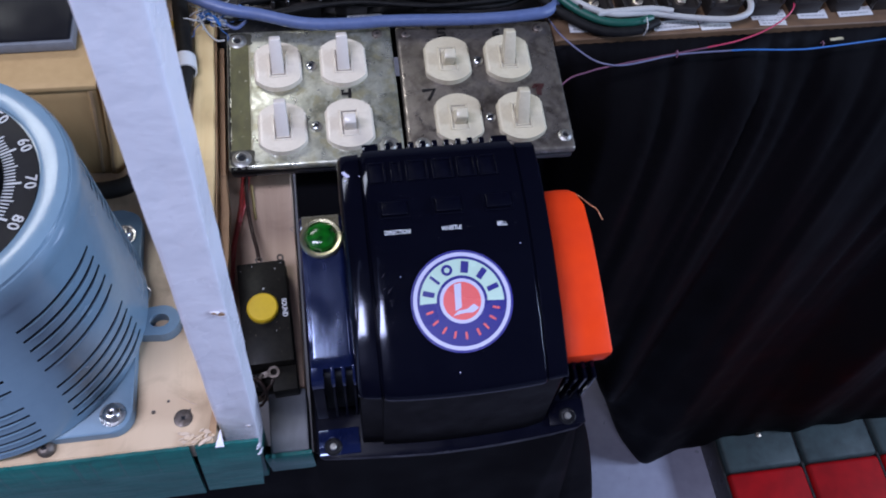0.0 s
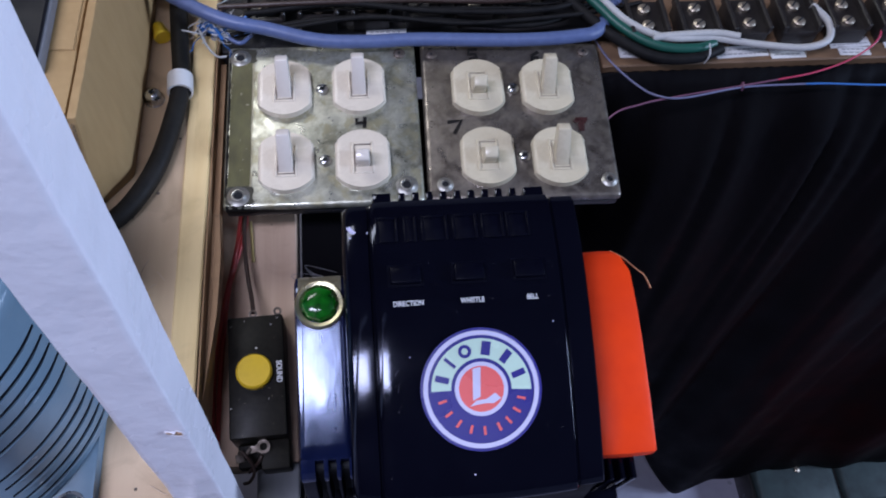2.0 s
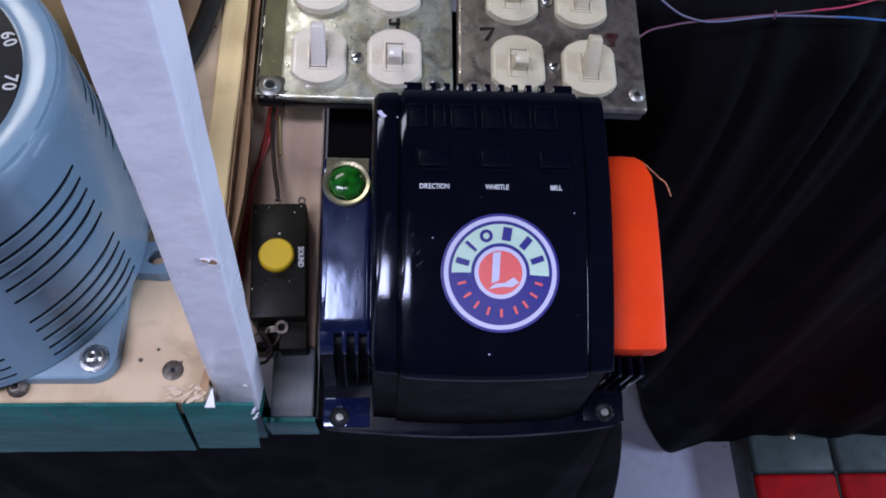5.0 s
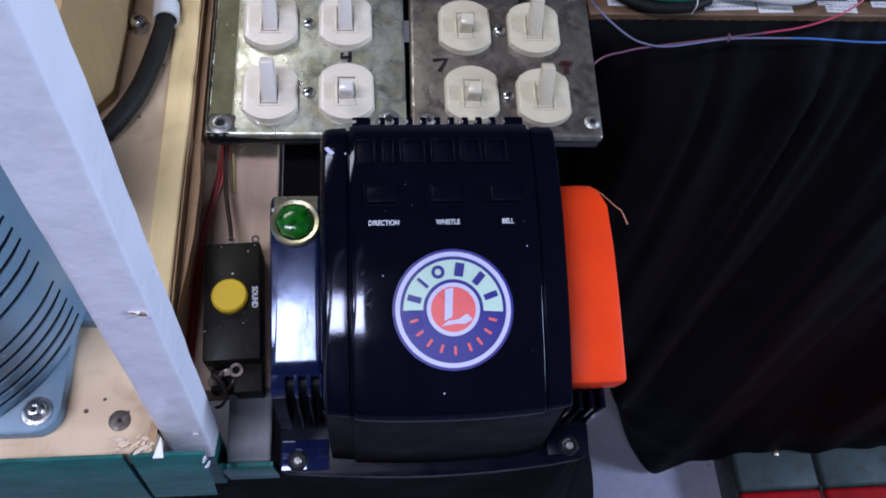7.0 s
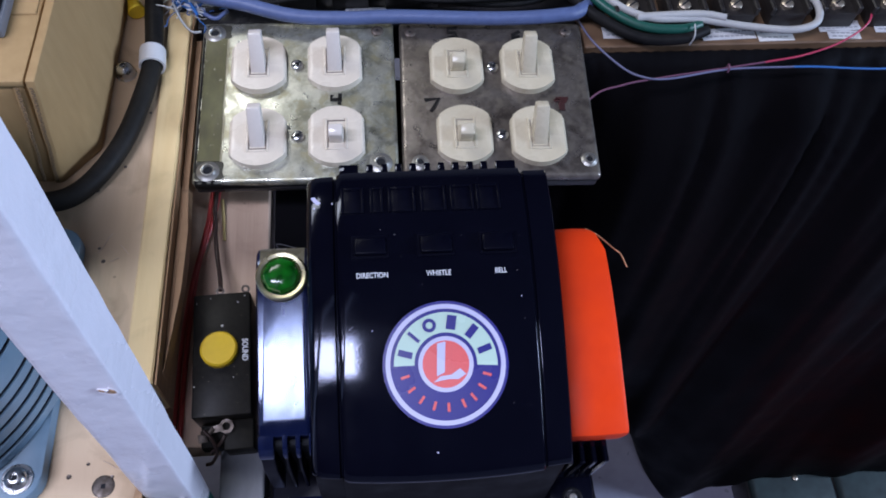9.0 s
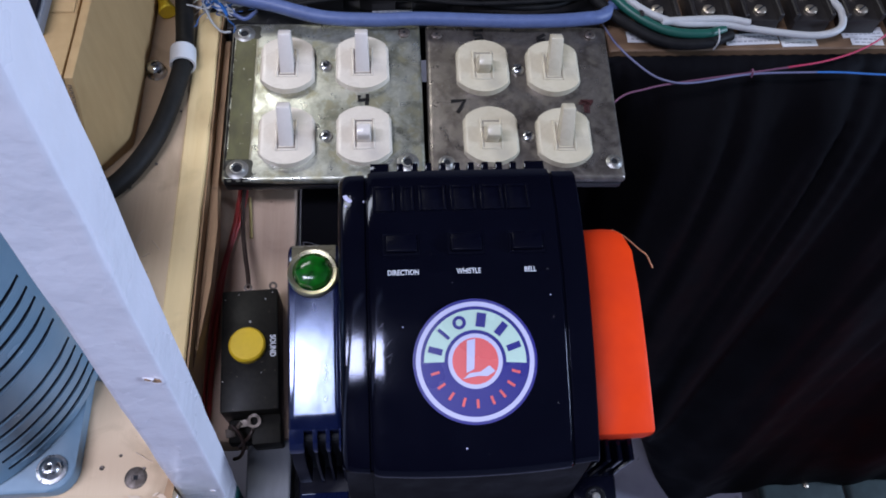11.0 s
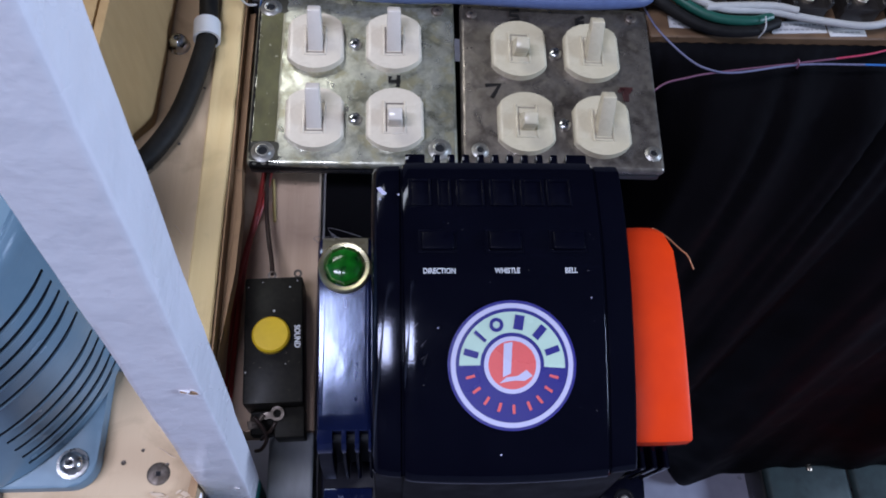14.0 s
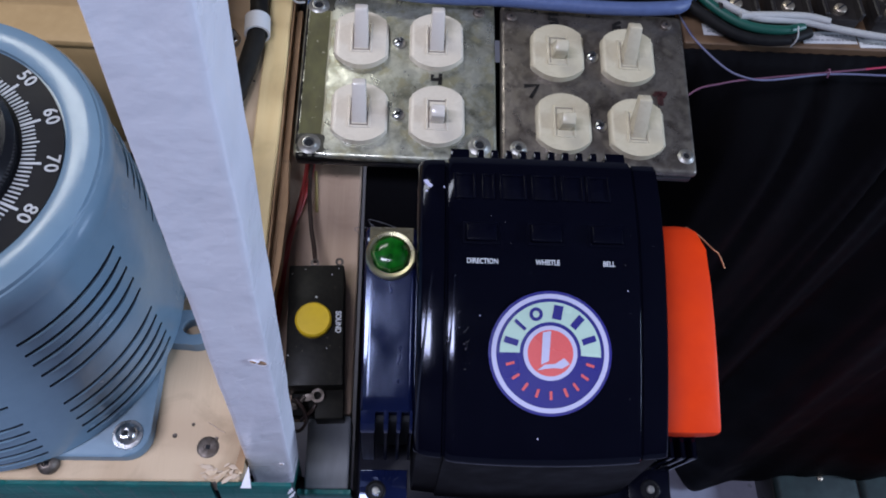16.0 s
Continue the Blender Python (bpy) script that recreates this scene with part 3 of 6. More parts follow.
def post_mesh(z0, z1, n, rag):
    bm = bmesh.new()
    rings = []
    for k in range(n + 1):
        z = z0 + (z1 - z0) * k / n
        pts = post_section(z)
        ring = []
        for i in range(4):
            a, b = Vector(pts[i]), Vector(pts[(i + 1) % 4])
            for s in (0.02, 0.10, 0.3, 0.5, 0.7, 0.90, 0.98):
                q = a.lerp(b, s)
                q = Vector((q.x, q.y, z + (rag * noise.noise((q.x * 300, q.y * 300, 1.0)) if k in (0, n) else 0)))
                ring.append(bm.verts.new(q + 0.00025 * Vector(noise.noise_vector(q * 130)) + 0.0003 * Vector(noise.noise_vector(q * 30))))
        rings.append(ring)
    for a, b in zip(rings, rings[1:]):
        for j in range(28):
            bm.faces.new((a[j], a[(j + 1) % 28], b[(j + 1) % 28], b[j]))
    bm.faces.new(rings[0][::-1])
    bm.faces.new(rings[-1])
    return bm


post = tagged(part("wooden_post", post_mesh(-0.043, 0.56, 60, 0.0012), M_WHITE, smooth=50), "white painted square wooden post with brush texture and dents", "post")
part("painted_foot", post_mesh(-0.091, -0.0438, 6, 0.0006), M_GREEN, post, "dark green painted foot", smooth=50)
for k in range(6):
    bm = bmesh.new()
    box(bm, -0.0005, 0.0005, -0.0002, 0.0002, -0.0011, 0.0011)
    for v in bm.verts:
        v.co += 0.0007 * Vector(noise.noise_vector(v.co * 900 + Vector((k * 3.1, 0, 0))))
    part("paint_drip", bm, M_WHITE, post, "chipped white paint", m=pose(0.0128 - 0.0006 * (k % 3), -0.1521, -0.003 - 0.0026 * k, 0, 8 * k, 30))
for x, y, z, r in ((0.0138, -0.1397, 0.1055, 0.0017), (0.0120, -0.1399, 0.1068, 0.0010), (0.0075, -0.1409, -0.0085, 0.0007)):
    m = pose(x, y, z, 90, 0, -6)
    bm = bmesh.new()
    rings = []
    for q, h in ((1.6, 0.0), (1.3, 0.0003), (1.0, 0.0002), (0.75, -0.0001)):
        rings.append([bm.verts.new((r * q * (1 + 0.45 * noise.noise((math.cos(a) * 1.7, math.sin(a) * 1.7, x * 900))) * math.cos(a), r * q * (1 + 0.5 * noise.noise((math.cos(a) * 2.1, math.sin(a) * 2.1, z * 700))) * math.sin(a), h)) for a in [2 * math.pi * k / 18 for k in range(18)]])
    for p, q in zip(rings, rings[1:]):
        for k in range(18):
            bm.faces.new((p[k], p[(k + 1) % 18], q[(k + 1) % 18], q[k]))
    rim = part("cracked_rim", bm, M_WHITE, post, "cracked white paint round a dent", smooth=40, m=m)
    bm = bmesh.new()
    prism(bm, [(r * (0.85 + 0.45 * noise.noise((math.cos(a) * 2, math.sin(a) * 2, r * 9000))) * math.cos(a), 0.8 * r * (0.85 + 0.4 * noise.noise((math.cos(a) * 2, math.sin(a) * 2, 4.0))) * math.sin(a)) for a in [2 * math.pi * k / 16 for k in range(16)]], 0.0, 0.0003)
    part("dark_dent", bm, M_EDGE, rim, "dark brown bare wood in the dent")


# ---- screws ----
def screw(name, m, r, h, material, label, drive="square", group="", washer=0.0, parent=None):
    ob = empty(name, m, label, "screw", group) if parent is None else None
    if parent is not None:
        ob = new(name)
        ob.parent, ob.matrix_basis = parent, m
    bm = bmesh.new()
    lathe(bm, [(r, 0), (r, h * 0.35), (r * 0.92, h * 0.65), (r * 0.72, h * 0.88), (r * 0.42, h), (r * 0.36, h), (r * 0.34, h * 0.72), (0, h * 0.7)], 24)
    part("head", bm, material, ob, smooth=40)
    bm = bmesh.new()
    if drive == "slot":
        box(bm, -r * 0.75, r * 0.75, -r * 0.1, r * 0.1, h * 0.5, h * 1.02)
    else:
        box(bm, -r * 0.20, r * 0.20, -r * 0.20, r * 0.20, h * 0.5, h * 0.76)
    part("drive_recess", bm, M_SLOT, ob)
    if washer:
        bm = bmesh.new()
        lathe(bm, [(washer * 0.5, -0.0002), (washer, -0.0002), (washer, 0.0007), (washer * 0.5, 0.0009)], 24)
        part("washer", bm, M_STEEL, ob, smooth=40)
    return ob


screw("deck_screw", pose(-0.0203, -0.1368, -0.0004), 0.0043, 0.0008, M_RUST, "dull brown screw sunk in the plywood deck", group="deck screws")
screw("deck_screw", pose(-0.0785, -0.1440, 0.0, 8, 0, 10), 0.0040, 0.0045, M_RUST, "dull bolt head standing at the deck edge", group="deck screws")
screw("deck_screw", pose(-0.0352, 0.068, 0.0), 0.0047, 0.0068, M_STEEL, "shiny pan-head screw with washer holding the cable clip", group="deck screws", washer=0.0051)
for k, (x, y) in enumerate(((-0.0335, -0.1325), (-0.0425, -0.1235), (-0.0175, -0.1335), (-0.040, -0.002), (-0.030, 0.030), (-0.0155, -0.012), (-0.044, 0.047), (-0.027, -0.128), (-0.024, 0.055), (-0.0328, -0.0391), (-0.0353, -0.0325), (-0.0292, 0.0111), (-0.0300, 0.0250), (-0.0210, 0.0430))):
    bm = bmesh.new()
    r = (0.0010, 0.0007, 0.0008)[k % 3]
    lathe(bm, [(r, 0.0), (r * 0.8, 0.0002), (0, 0.0)], 8, m=pose(x, y, 0.0001))
    tagged(part("nail_head", bm, M_RUST), "tiny dark nail in the plywood deck", "nail", "deck nails")

rng = random.Random(21)
for x, y, l, a in ((-0.0330, -0.0300, 0.011, 62), (-0.0245, -0.0335, 0.006, -50), (-0.0280, -0.0385, 0.004, 20), (-0.0470, -0.1285, 0.007, 75), (-0.0180, -0.1290, 0.008, -30), (-0.0265, 0.0460, 0.006, 80)):
    bm = bmesh.new()
    tube(bm, [(-l / 2, 0, 0), (-l / 6, rng.uniform(-0.0006, 0.0006), 0.0001), (l / 5, rng.uniform(-0.0006, 0.0006), 0.0001), (l / 2, 0, 0)], 0.00022, 5, 4)
    tagged(part("deck_scratch", bm, M_RAW, m=pose(x, y, 0.0001, 0, 0, a)), "thin pale scratch in the plywood deck", "scratch", "deck scratches")

# ---- variable transformer ----
VX, VY = -0.1035, -0.0825
variac = empty("variable_transformer", pose(VX, VY, 0.0), "blue-grey enamelled variable transformer with black numbered dial", "transformer")
SLOTS = [0.0822, 0.0752, 0.0686, 0.0611, 0.0532, 0.0392, 0.0325, 0.0256, 0.0190, 0.0130]
LEAN = Matrix(((1, 0, 0.045, 0), (0, 1, 0.035, 0), (0, 0, 1, 0), (0, 0, 0, 1)))  # the can stands slightly out of true


def can_radius(z):
    return 0.0680 - 0.0090 * z / 0.1


bm = bmesh.new()
levels = [0.0075]
for z in sorted(SLOTS):
    levels += [z - 0.0008, z + 0.0008]
levels += [0.0955]
STEPS = 144
verts = {}
for i, z in enumerate(levels):
    for k in range(STEPS):
        a = 2 * math.pi * k / STEPS
        verts[i, k] = bm.verts.new((can_radius(z) * math.cos(a), can_radius(z) * math.sin(a), z))


SECTORS = [(-53.0 + 51.43 * k + (15.0 if k == 1 else 0.0), 25.0 if k == 1 else 40.0) for k in range(7)]


def slotted(deg):
    """Whether a bearing lies in one of the louvred sectors."""
    return any((deg - first) % 360 < width for first, width in SECTORS)


for i in range(len(levels) - 1):
    for k in range(STEPS):
        if i % 2 == 1 and slotted(360 * (k + 0.5) / STEPS):
            continue
        j = (k + 1) % STEPS
        bm.faces.new((verts[i, k], verts[i, j], verts[i + 1, j], verts[i + 1, k]))
bm.transform(LEAN)
body = part("can", bm, M_HAMMER, variac, smooth=30)
bm = bmesh.new()
lathe(bm, [(0.0592, 0.0954), (0.0602, 0.0962), (0.0602, 0.1000), (0.0596, 0.1036), (0.0584, 0.1056), (0.0578, 0.1058), (0.0574, 0.1070), (0.0550, 0.1080), (0.0485, 0.1080), (0.0476, 0.1074), (0.0476, 0.1058), (0, 0.1058)], 96, cap=False)
bm.transform(LEAN)
part("cap", bm, M_HAMMER, variac, "rounded blue-grey cap rim", smooth=35)
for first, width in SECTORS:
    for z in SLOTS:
        # dark channel behind each slot, the can's inner shade put into its colour
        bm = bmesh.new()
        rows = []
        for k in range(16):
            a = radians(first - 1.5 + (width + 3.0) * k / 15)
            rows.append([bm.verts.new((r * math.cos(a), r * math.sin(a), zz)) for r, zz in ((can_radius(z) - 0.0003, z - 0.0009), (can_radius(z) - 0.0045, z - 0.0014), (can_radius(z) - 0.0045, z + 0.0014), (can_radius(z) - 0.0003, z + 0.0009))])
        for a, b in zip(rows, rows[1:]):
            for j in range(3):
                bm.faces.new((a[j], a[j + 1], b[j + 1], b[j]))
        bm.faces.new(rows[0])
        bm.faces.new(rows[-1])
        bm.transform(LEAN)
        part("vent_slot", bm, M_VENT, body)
        bm = bmesh.new()
        rows = []
        for k in range(18):
            f = k / 17
            a = radians(first + width * f)
            proud = 0.0009 * min(1.0, 6 * f, 6 * (1 - f))
            base = can_radius(z) - 0.0001
            rows.append([bm.verts.new((r * math.cos(a), r * math.sin(a), zz)) for r, zz in ((base, z - 0.0030), (base + 0.6 * proud, z - 0.0020), (base + proud, z - 0.0012), (base + 0.7 * proud, z - 0.0007), (base, z - 0.0008))])
        for a, b in zip(rows, rows[1:]):
            for j in range(4):
                bm.faces.new((a[j], a[j + 1], b[j + 1], b[j]))
        bm.transform(LEAN)
        part("louvre_lip", bm, M_HAMMER, body, smooth=60)
bm = bmesh.new()
lathe(bm, [(0.0, 0.1060), (0.0468, 0.1060), (0.0468, 0.1066), (0, 0.1066)], 80, cap=False)
bm.transform(LEAN)
dial = part("dial", bm, M_DIAL, variac, "black dial plate with white scale")


def bearing(number):
    """The angle of a number on the dial."""
    return radians(1 - (number - 70) * 2.35)


for k in range(101):
    long = 0.0062 if k % 10 == 0 else (0.0050 if k % 5 == 0 else 0.0040)
    bm = bmesh.new()
    w = 0.00042 if k % 10 == 0 else 0.00026
    box(bm, 0.0346, 0.0346 + long, -w, w, 0.1066, 0.1068)
    bm.transform(LEAN @ Matrix.Rotation(bearing(k), 4, "Z"))
    part("scale_mark", bm, M_DIALMARK, dial)
for number in range(0, 101, 10):
    digits = str(number)
    for k, digit in enumerate(digits):
        bm = text_mesh(digit, 0.0060, 0.0001, bold=0.00006)
        bm.transform(LEAN @ Matrix.Rotation(bearing(number) - math.pi / 2, 4, "Z") @ Matrix.Translation((0.0034 * (k - (len(digits) - 1) / 2), 0.0440, 0.1069)))
        part("dial_digit", bm, M_DIALMARK, dial)
bm = bmesh.new()
lathe(bm, [(0.0, 0.1067), (0.0335, 0.1067), (0.0335, 0.1105), (0.0318, 0.1130), (0.0235, 0.1150), (0.0205, 0.1270), (0.0185, 0.1295), (0, 0.1300)], 40, cap=False)
bm.transform(LEAN)
knob = part("knob", bm, M_KNOB, variac, "round glossy black control knob", smooth=30)
bm = bmesh.new()
box(bm, -0.0045, 0.0045, -0.030, 0.030, 0.113, 0.1330, 0.0025, 3)
bm.transform(LEAN)
part("grip_bar", bm, M_KNOB, knob, smooth=40, m=Matrix.Rotation(radians(35), 4, "Z"))
# base flange with rounded corners and ears
out = []
for cx, cy, a0 in ((0.0530, 0.0480, 0), (-0.053, 0.0480, 90), (-0.053, -0.0505, 180), (0.0530, -0.0505, 270)):
    for k in range(7):
        a = radians(a0 + 15 * k)
        out.append((cx + 0.0095 * math.cos(a), cy + 0.0095 * math.sin(a)))
bm = bmesh.new()
prism(bm, out, 0.0004, 0.0066, 0.0012)
flange = part("base_flange", bm, M_HAMMER_DUSTY, variac, smooth=40)
bm = bmesh.new()
t = bmesh.new()
ring_out = [(0.0738 + 0.0085 * math.cos(2 * math.pi * k / 24), -0.0075 + 0.0078 * math.sin(2 * math.pi * k / 24)) for k in range(24)]
ring_in = [(0.0730 + 0.0046 * math.cos(2 * math.pi * k / 24), -0.0075 + 0.0034 * math.sin(2 * math.pi * k / 24)) for k in range(24)]
ring_out = [(0.060 if 8 <= k <= 16 else x, y) for k, (x, y) in enumerate(ring_out)]
vo = [[t.verts.new((x, y, z)) for x, y in ring_out] for z in (0.0004, 0.0076)]
vi = [[t.verts.new((x, y, z)) for x, y in ring_in] for z in (0.0004, 0.0076)]
for k in range(24):
    j = (k + 1) % 24
    t.faces.new((vo[1][k], vo[1][j], vi[1][j], vi[1][k]))
    t.faces.new((vo[0][k], vo[0][j], vo[1][j], vo[1][k]))
    t.faces.new((vi[0][k], vi[0][j], vi[1][j], vi[1][k]))
merge(bm, t)
part("mounting_ear", bm, M_HAMMER_DUSTY, variac, "blue-grey lug with an oval hole")
for x, y in ((0.0542, -0.0517), (-0.0542, -0.0517), (0.0545, 0.0420), (0.0630, 0.0075)):
    s = screw("mounting_screw", pose(x, y, 0.0067), 0.0042, 0.0042, M_STEEL, "", parent=variac, washer=0.0056)


# ---- switch boxes ----
def switch_plate(name, m, w, d, label, tape):
    th = empty(name, m, label, "switch box", "switch boxes")
    bm = bmesh.new()
    box(bm, -w / 2 + 0.012, w / 2 - 0.022, -d / 2 + 0.030, d / 2 - 0.002, -0.0362, -0.0112, 0.002, 2)
    part("steel_box", bm, M_BOXBLACK, th, "blackened steel box", smooth=40)
    bm = bmesh.new()
    box(bm, -w / 2 + 0.0008, w / 2 - 0.0008, -d / 2 + 0.0006, d / 2 - 0.001, -0.0110, -0.0054, 0.0015, 2)
    part("cover_rim", bm, M_BOXBLACK, th, "blackened rim under the cover", smooth=40)
    bm = bmesh.new()
    box(bm, -w / 2, w / 2, -d / 2, d / 2, -0.0052, 0.0, 0.0021, 4)
    part("cover_plate", bm, M_ZINC if tape else M_ZINC_B, th, "stained galvanised cover plate" if tape else "brownish galvanised cover plate", smooth=40)
    if tape:
        bm = bmesh.new()
        box(bm, -w / 2 + 0.0022, -w / 2 + 0.0128, -d / 2 + 0.0116, d / 2 - 0.0110, 0.0, 0.0005)
        bmesh.ops.subdivide_edges(bm, edges=bm.edges[:], cuts=6, use_grid_fill=True)
        for v in bm.verts:
            v.co.x += 0.0005 * noise.noise(v.co * 160)
        part("tape_strip", bm, M_OLIVE, th, "faded olive tape strip")
        for cy, half in ((-d / 2 + 0.0066, 0.0056), (d / 2 - 0.0066, 0.0050)):
            bm = bmesh.new()
            rag = []
            for k in range(40):
                a = 2 * math.pi * k / 40
                c, s = math.cos(a), math.sin(a)
                grow = 1 + 0.22 * noise.noise((c * 2.3, s * 2.3, cy * 90))
                px = -w / 2 + 0.0080 + 0.0068 * grow * math.copysign(abs(c) ** 0.55, c)
                rag.append((max(px, -w / 2 + 0.0012), cy + half * min(grow, 1.0) * math.copysign(abs(s) ** 0.55, s)))
            prism(bm, rag, 0.0, 0.0002)
            part("dark_stain", bm, M_STAIN, th, "dark worn stain at the tape end")
        bm = bmesh.new()
        rim = [(-w / 2 + 0.0126, d / 2 - 0.0110 - 0.0730 * k / 24) for k in range(25)]
        rim += [(-w / 2 + 0.0136 + 0.0016 * noise.noise((k * 0.83, 3.0, 1.0)), d / 2 - 0.0110 - 0.0730 * k / 24) for k in range(24, -1, -1)]
        prism(bm, rim, 0.0, 0.00025)
        part("glue_residue", bm, M_RESIDUE, th, "ragged yellowish glue residue")
        bm = bmesh.new()
        rows = []
        for k in range(30):
            x = -w / 2 + 0.0014 + 0.034 * k / 29
            fade = 1 - (k / 29) ** 2
            up = -0.0004 - 0.0034 * (1 - fade) + 0.0007 * noise.noise((x * 300, 1.0, 2.0))
            rows.append([bm.verts.new((x, y, z)) for y, z in ((-d / 2 + 0.0012, min(up + 0.0007, 0.0003)), (-d / 2 - 0.0002, up - 0.0012), (-d / 2 - 0.0003, -0.0040), (-d / 2 + 0.0008, -0.0053))])
        for a, b in zip(rows, rows[1:]):
            for k in range(3):
                bm.faces.new((a[k], a[k + 1], b[k + 1], b[k]))
        part("edge_grime", bm, M_INK, th, "blackened front edge", smooth=60)
        bm = bmesh.new()
        side = [(-w / 2 + 0.0009, -d / 2 + 0.006 + (d - 0.010) * k / 40) for k in range(41)]
        side += [(-w / 2 + 0.0019 + 0.0010 * noise.noise((k * 0.61, 7.0, 2.0)), -d / 2 + 0.006 + (d - 0.010) * k / 40) for k in range(40, -1, -1)]
        prism(bm, side, -0.0010, 0.0002)
        part("edge_grime", bm, M_INK, th, "blackened side edge")
    return th


switch_plate("switch_box", LOW @ pose(0.0497, 0.0502, 0, 0, 0, -0.6), 0.0975, 0.0955, "galvanised box cover with four ivory toggle switches and olive tape", True)
switch_plate("switch_box", LOW @ pose(0.1491, 0.0482, 0, 0, 0, -1.4), 0.0965, 0.0945, "galvanised box cover with four yellowed ivory toggle switches", False)


def toggle_switch(m, up, label, material):
    th = empty("toggle_switch", m, label, "switch", "toggle switches")
    edge = []
    r, half = 0.0163, 0.0136
    a0 = math.acos(half / r)
    for k in range(15):
        a = a0 + (math.pi - 2 * a0) * k / 14
        edge.append((r * math.cos(a), r * math.sin(a)))
    for k in range(15):
        a = math.pi + a0 + (math.pi - 2 * a0) * k / 14
        edge.append((r * math.cos(a), r * math.sin(a)))
    bm = bmesh.new()
    prism(bm, edge, 0.0, 0.0050, 0.0017, segments=4)
    face = part("face", bm, material, th, smooth=35)
    bm = bmesh.new()
    for x0, x1, y0, y1 in ((-0.0054, -0.0042, -0.0090, 0.0090), (0.0042, 0.0054, -0.0090, 0.0090), (-0.0042, 0.0042, -0.0090, -0.0077), (-0.0042, 0.0042, 0.0077, 0.0090)):
        box(bm, x0, x1, y0, y1, 0.0046, 0.0056, 0.0005, 2)
    part("slot_frame", bm, material, face, smooth=40)
    bm = bmesh.new()
    box(bm, -0.0042, 0.0042, -0.0077, 0.0077, 0.0042, 0.00515)
    part("slot", bm, material, face)
    # thin strips whose darker colour draws the shade beside the lever
    bm = bmesh.new()
    gaps = [(-0.0042, -0.0036, -0.0077, 0.0077)]
    gaps += [(0.0038, 0.0042, -0.0077, 0.0), (-0.0036, 0.0038, -0.0077, -0.0071)] if up else [(-0.0036, 0.0042, 0.0070, 0.0077)]
    for x0, x1, y0, y1 in gaps:
        box(bm, x0, x1, y0, y1, 0.0050, 0.0053)
    part("slot_gap", bm, M_GAP if material is M_IVORY else M_GAPB, face, "dark strips for the shaded gap round the lever")
    # the lever tapers a little towards a blunt tip
    bm = bmesh.new()
    t = bmesh.new()
    bmesh.ops.create_cube(t, size=1.0)
    for v in t.verts:
        top = v.co.z > 0
        v.co = Vector((v.co.x * (0.0064 if top else 0.0072), v.co.y * (0.0056 if top else 0.0098) - (0 if top else 0.0008), (0.0172 if up else 0.0128) if top else -0.003))
    bmesh.ops.bevel(t, geom=t.edges[:], offset=0.0007, segments=2, profile=0.5, affect="EDGES")
    merge(bm, t, pose(0, -0.0005 if up else 0.0002, 0.0045, -27 if up else 24))
    lathe(bm, [(0, -0.0036), (0.0044, -0.0036), (0.0052, -0.0030), (0.0052, 0.0030), (0.0044, 0.0036), (0, 0.0036)], 24, m=pose(0, -0.0004, 0.0020, 0, 90, 0), cap=False)
    part("lever", bm, M_LEVER if material is M_IVORY else M_IVORY_B, th, "lever flipped up" if up else "lever flipped down", smooth=40)
    return th


for x, y, up, m in ((0.0306, 0.0690, True, 0), (0.0684, 0.0692, True, 0), (0.0312, 0.0256, True, 0), (0.0686, 0.0256, False, 0),
                    (0.1300, 0.0660, False, -1.4), (0.1664, 0.0650, True, -1.4), (0.1310, 0.0242, False, -1.4), (0.1673, 0.0226, True, -1.4)):
    toggle_switch(LOW @ pose(x, y, -0.0010, 0, 0, m), up, "ivory plastic toggle switch flipped " + ("up" if up else "down") + " on the metal plate", M_IVORY if x < 0.1 else M_IVORY_B)
# device screws and cover screws
for x, y in ((0.0495, 0.0692), (0.0499, 0.0268), (0.1485, 0.0655), (0.1497, 0.0245)):
    screw("cover_screw", LOW @ pose(x, y, 0.0001, 0, 0, 30), 0.0032, 0.0022, M_STEEL, "small shiny screw between the switches", "slot", "cover screws")
def eyelet(m, label, size=1.0):
    """A hollow flared rivet."""
    th = empty("eyelet", m @ Matrix.Scale(size, 4), label, "rivet", "cover eyelets")
    bm = bmesh.new()
    lathe(bm, [(0.0021, -0.0010), (0.0022, 0.0012), (0.0026, 0.0017), (0.0032, 0.0016), (0.0036, 0.0008), (0.0050, 0.0004), (0.0056, 0.0)], 28, cap=False)
    part("rim", bm, M_DULLZINC, th, smooth=50)
    bm = bmesh.new()
    lathe(bm, [(0.0022, 0.0), (0.0022, 0.0003), (0, 0.0004)], 16)
    part("hole", bm, M_SLOT, th, "dark hole")


for x, y in ((0.0080, 0.0092), (0.0078, 0.0905), (0.0895, 0.0110), (0.1085, 0.0105), (0.1912, 0.0092)):
    eyelet(LOW @ pose(x, y, 0.0001), "shiny hollow rivet in the corner of the cover plate", 0.74 if x > 0.1 else 1.0)
for x, y in ((0.0905, 0.0905), (0.1075, 0.0890), (0.1895, 0.0880)):
    screw("cover_screw", LOW @ pose(x, y, 0.0001, 0, 0, 30), 0.0032, 0.0014, M_RUST, "dull dark corner screw of the cover plate", group="cover screws", washer=0.0)


def marker(name, strokes, m, label, material=M_INK):
    bm = bmesh.new()
    for s in strokes:
        stroke(bm, [(1.2 * x, 1.2 * y) for x, y in s], 0.0018, 0.0003)
    tagged(part(name, bm, material, m=m), label, "marking", "marker numbers")


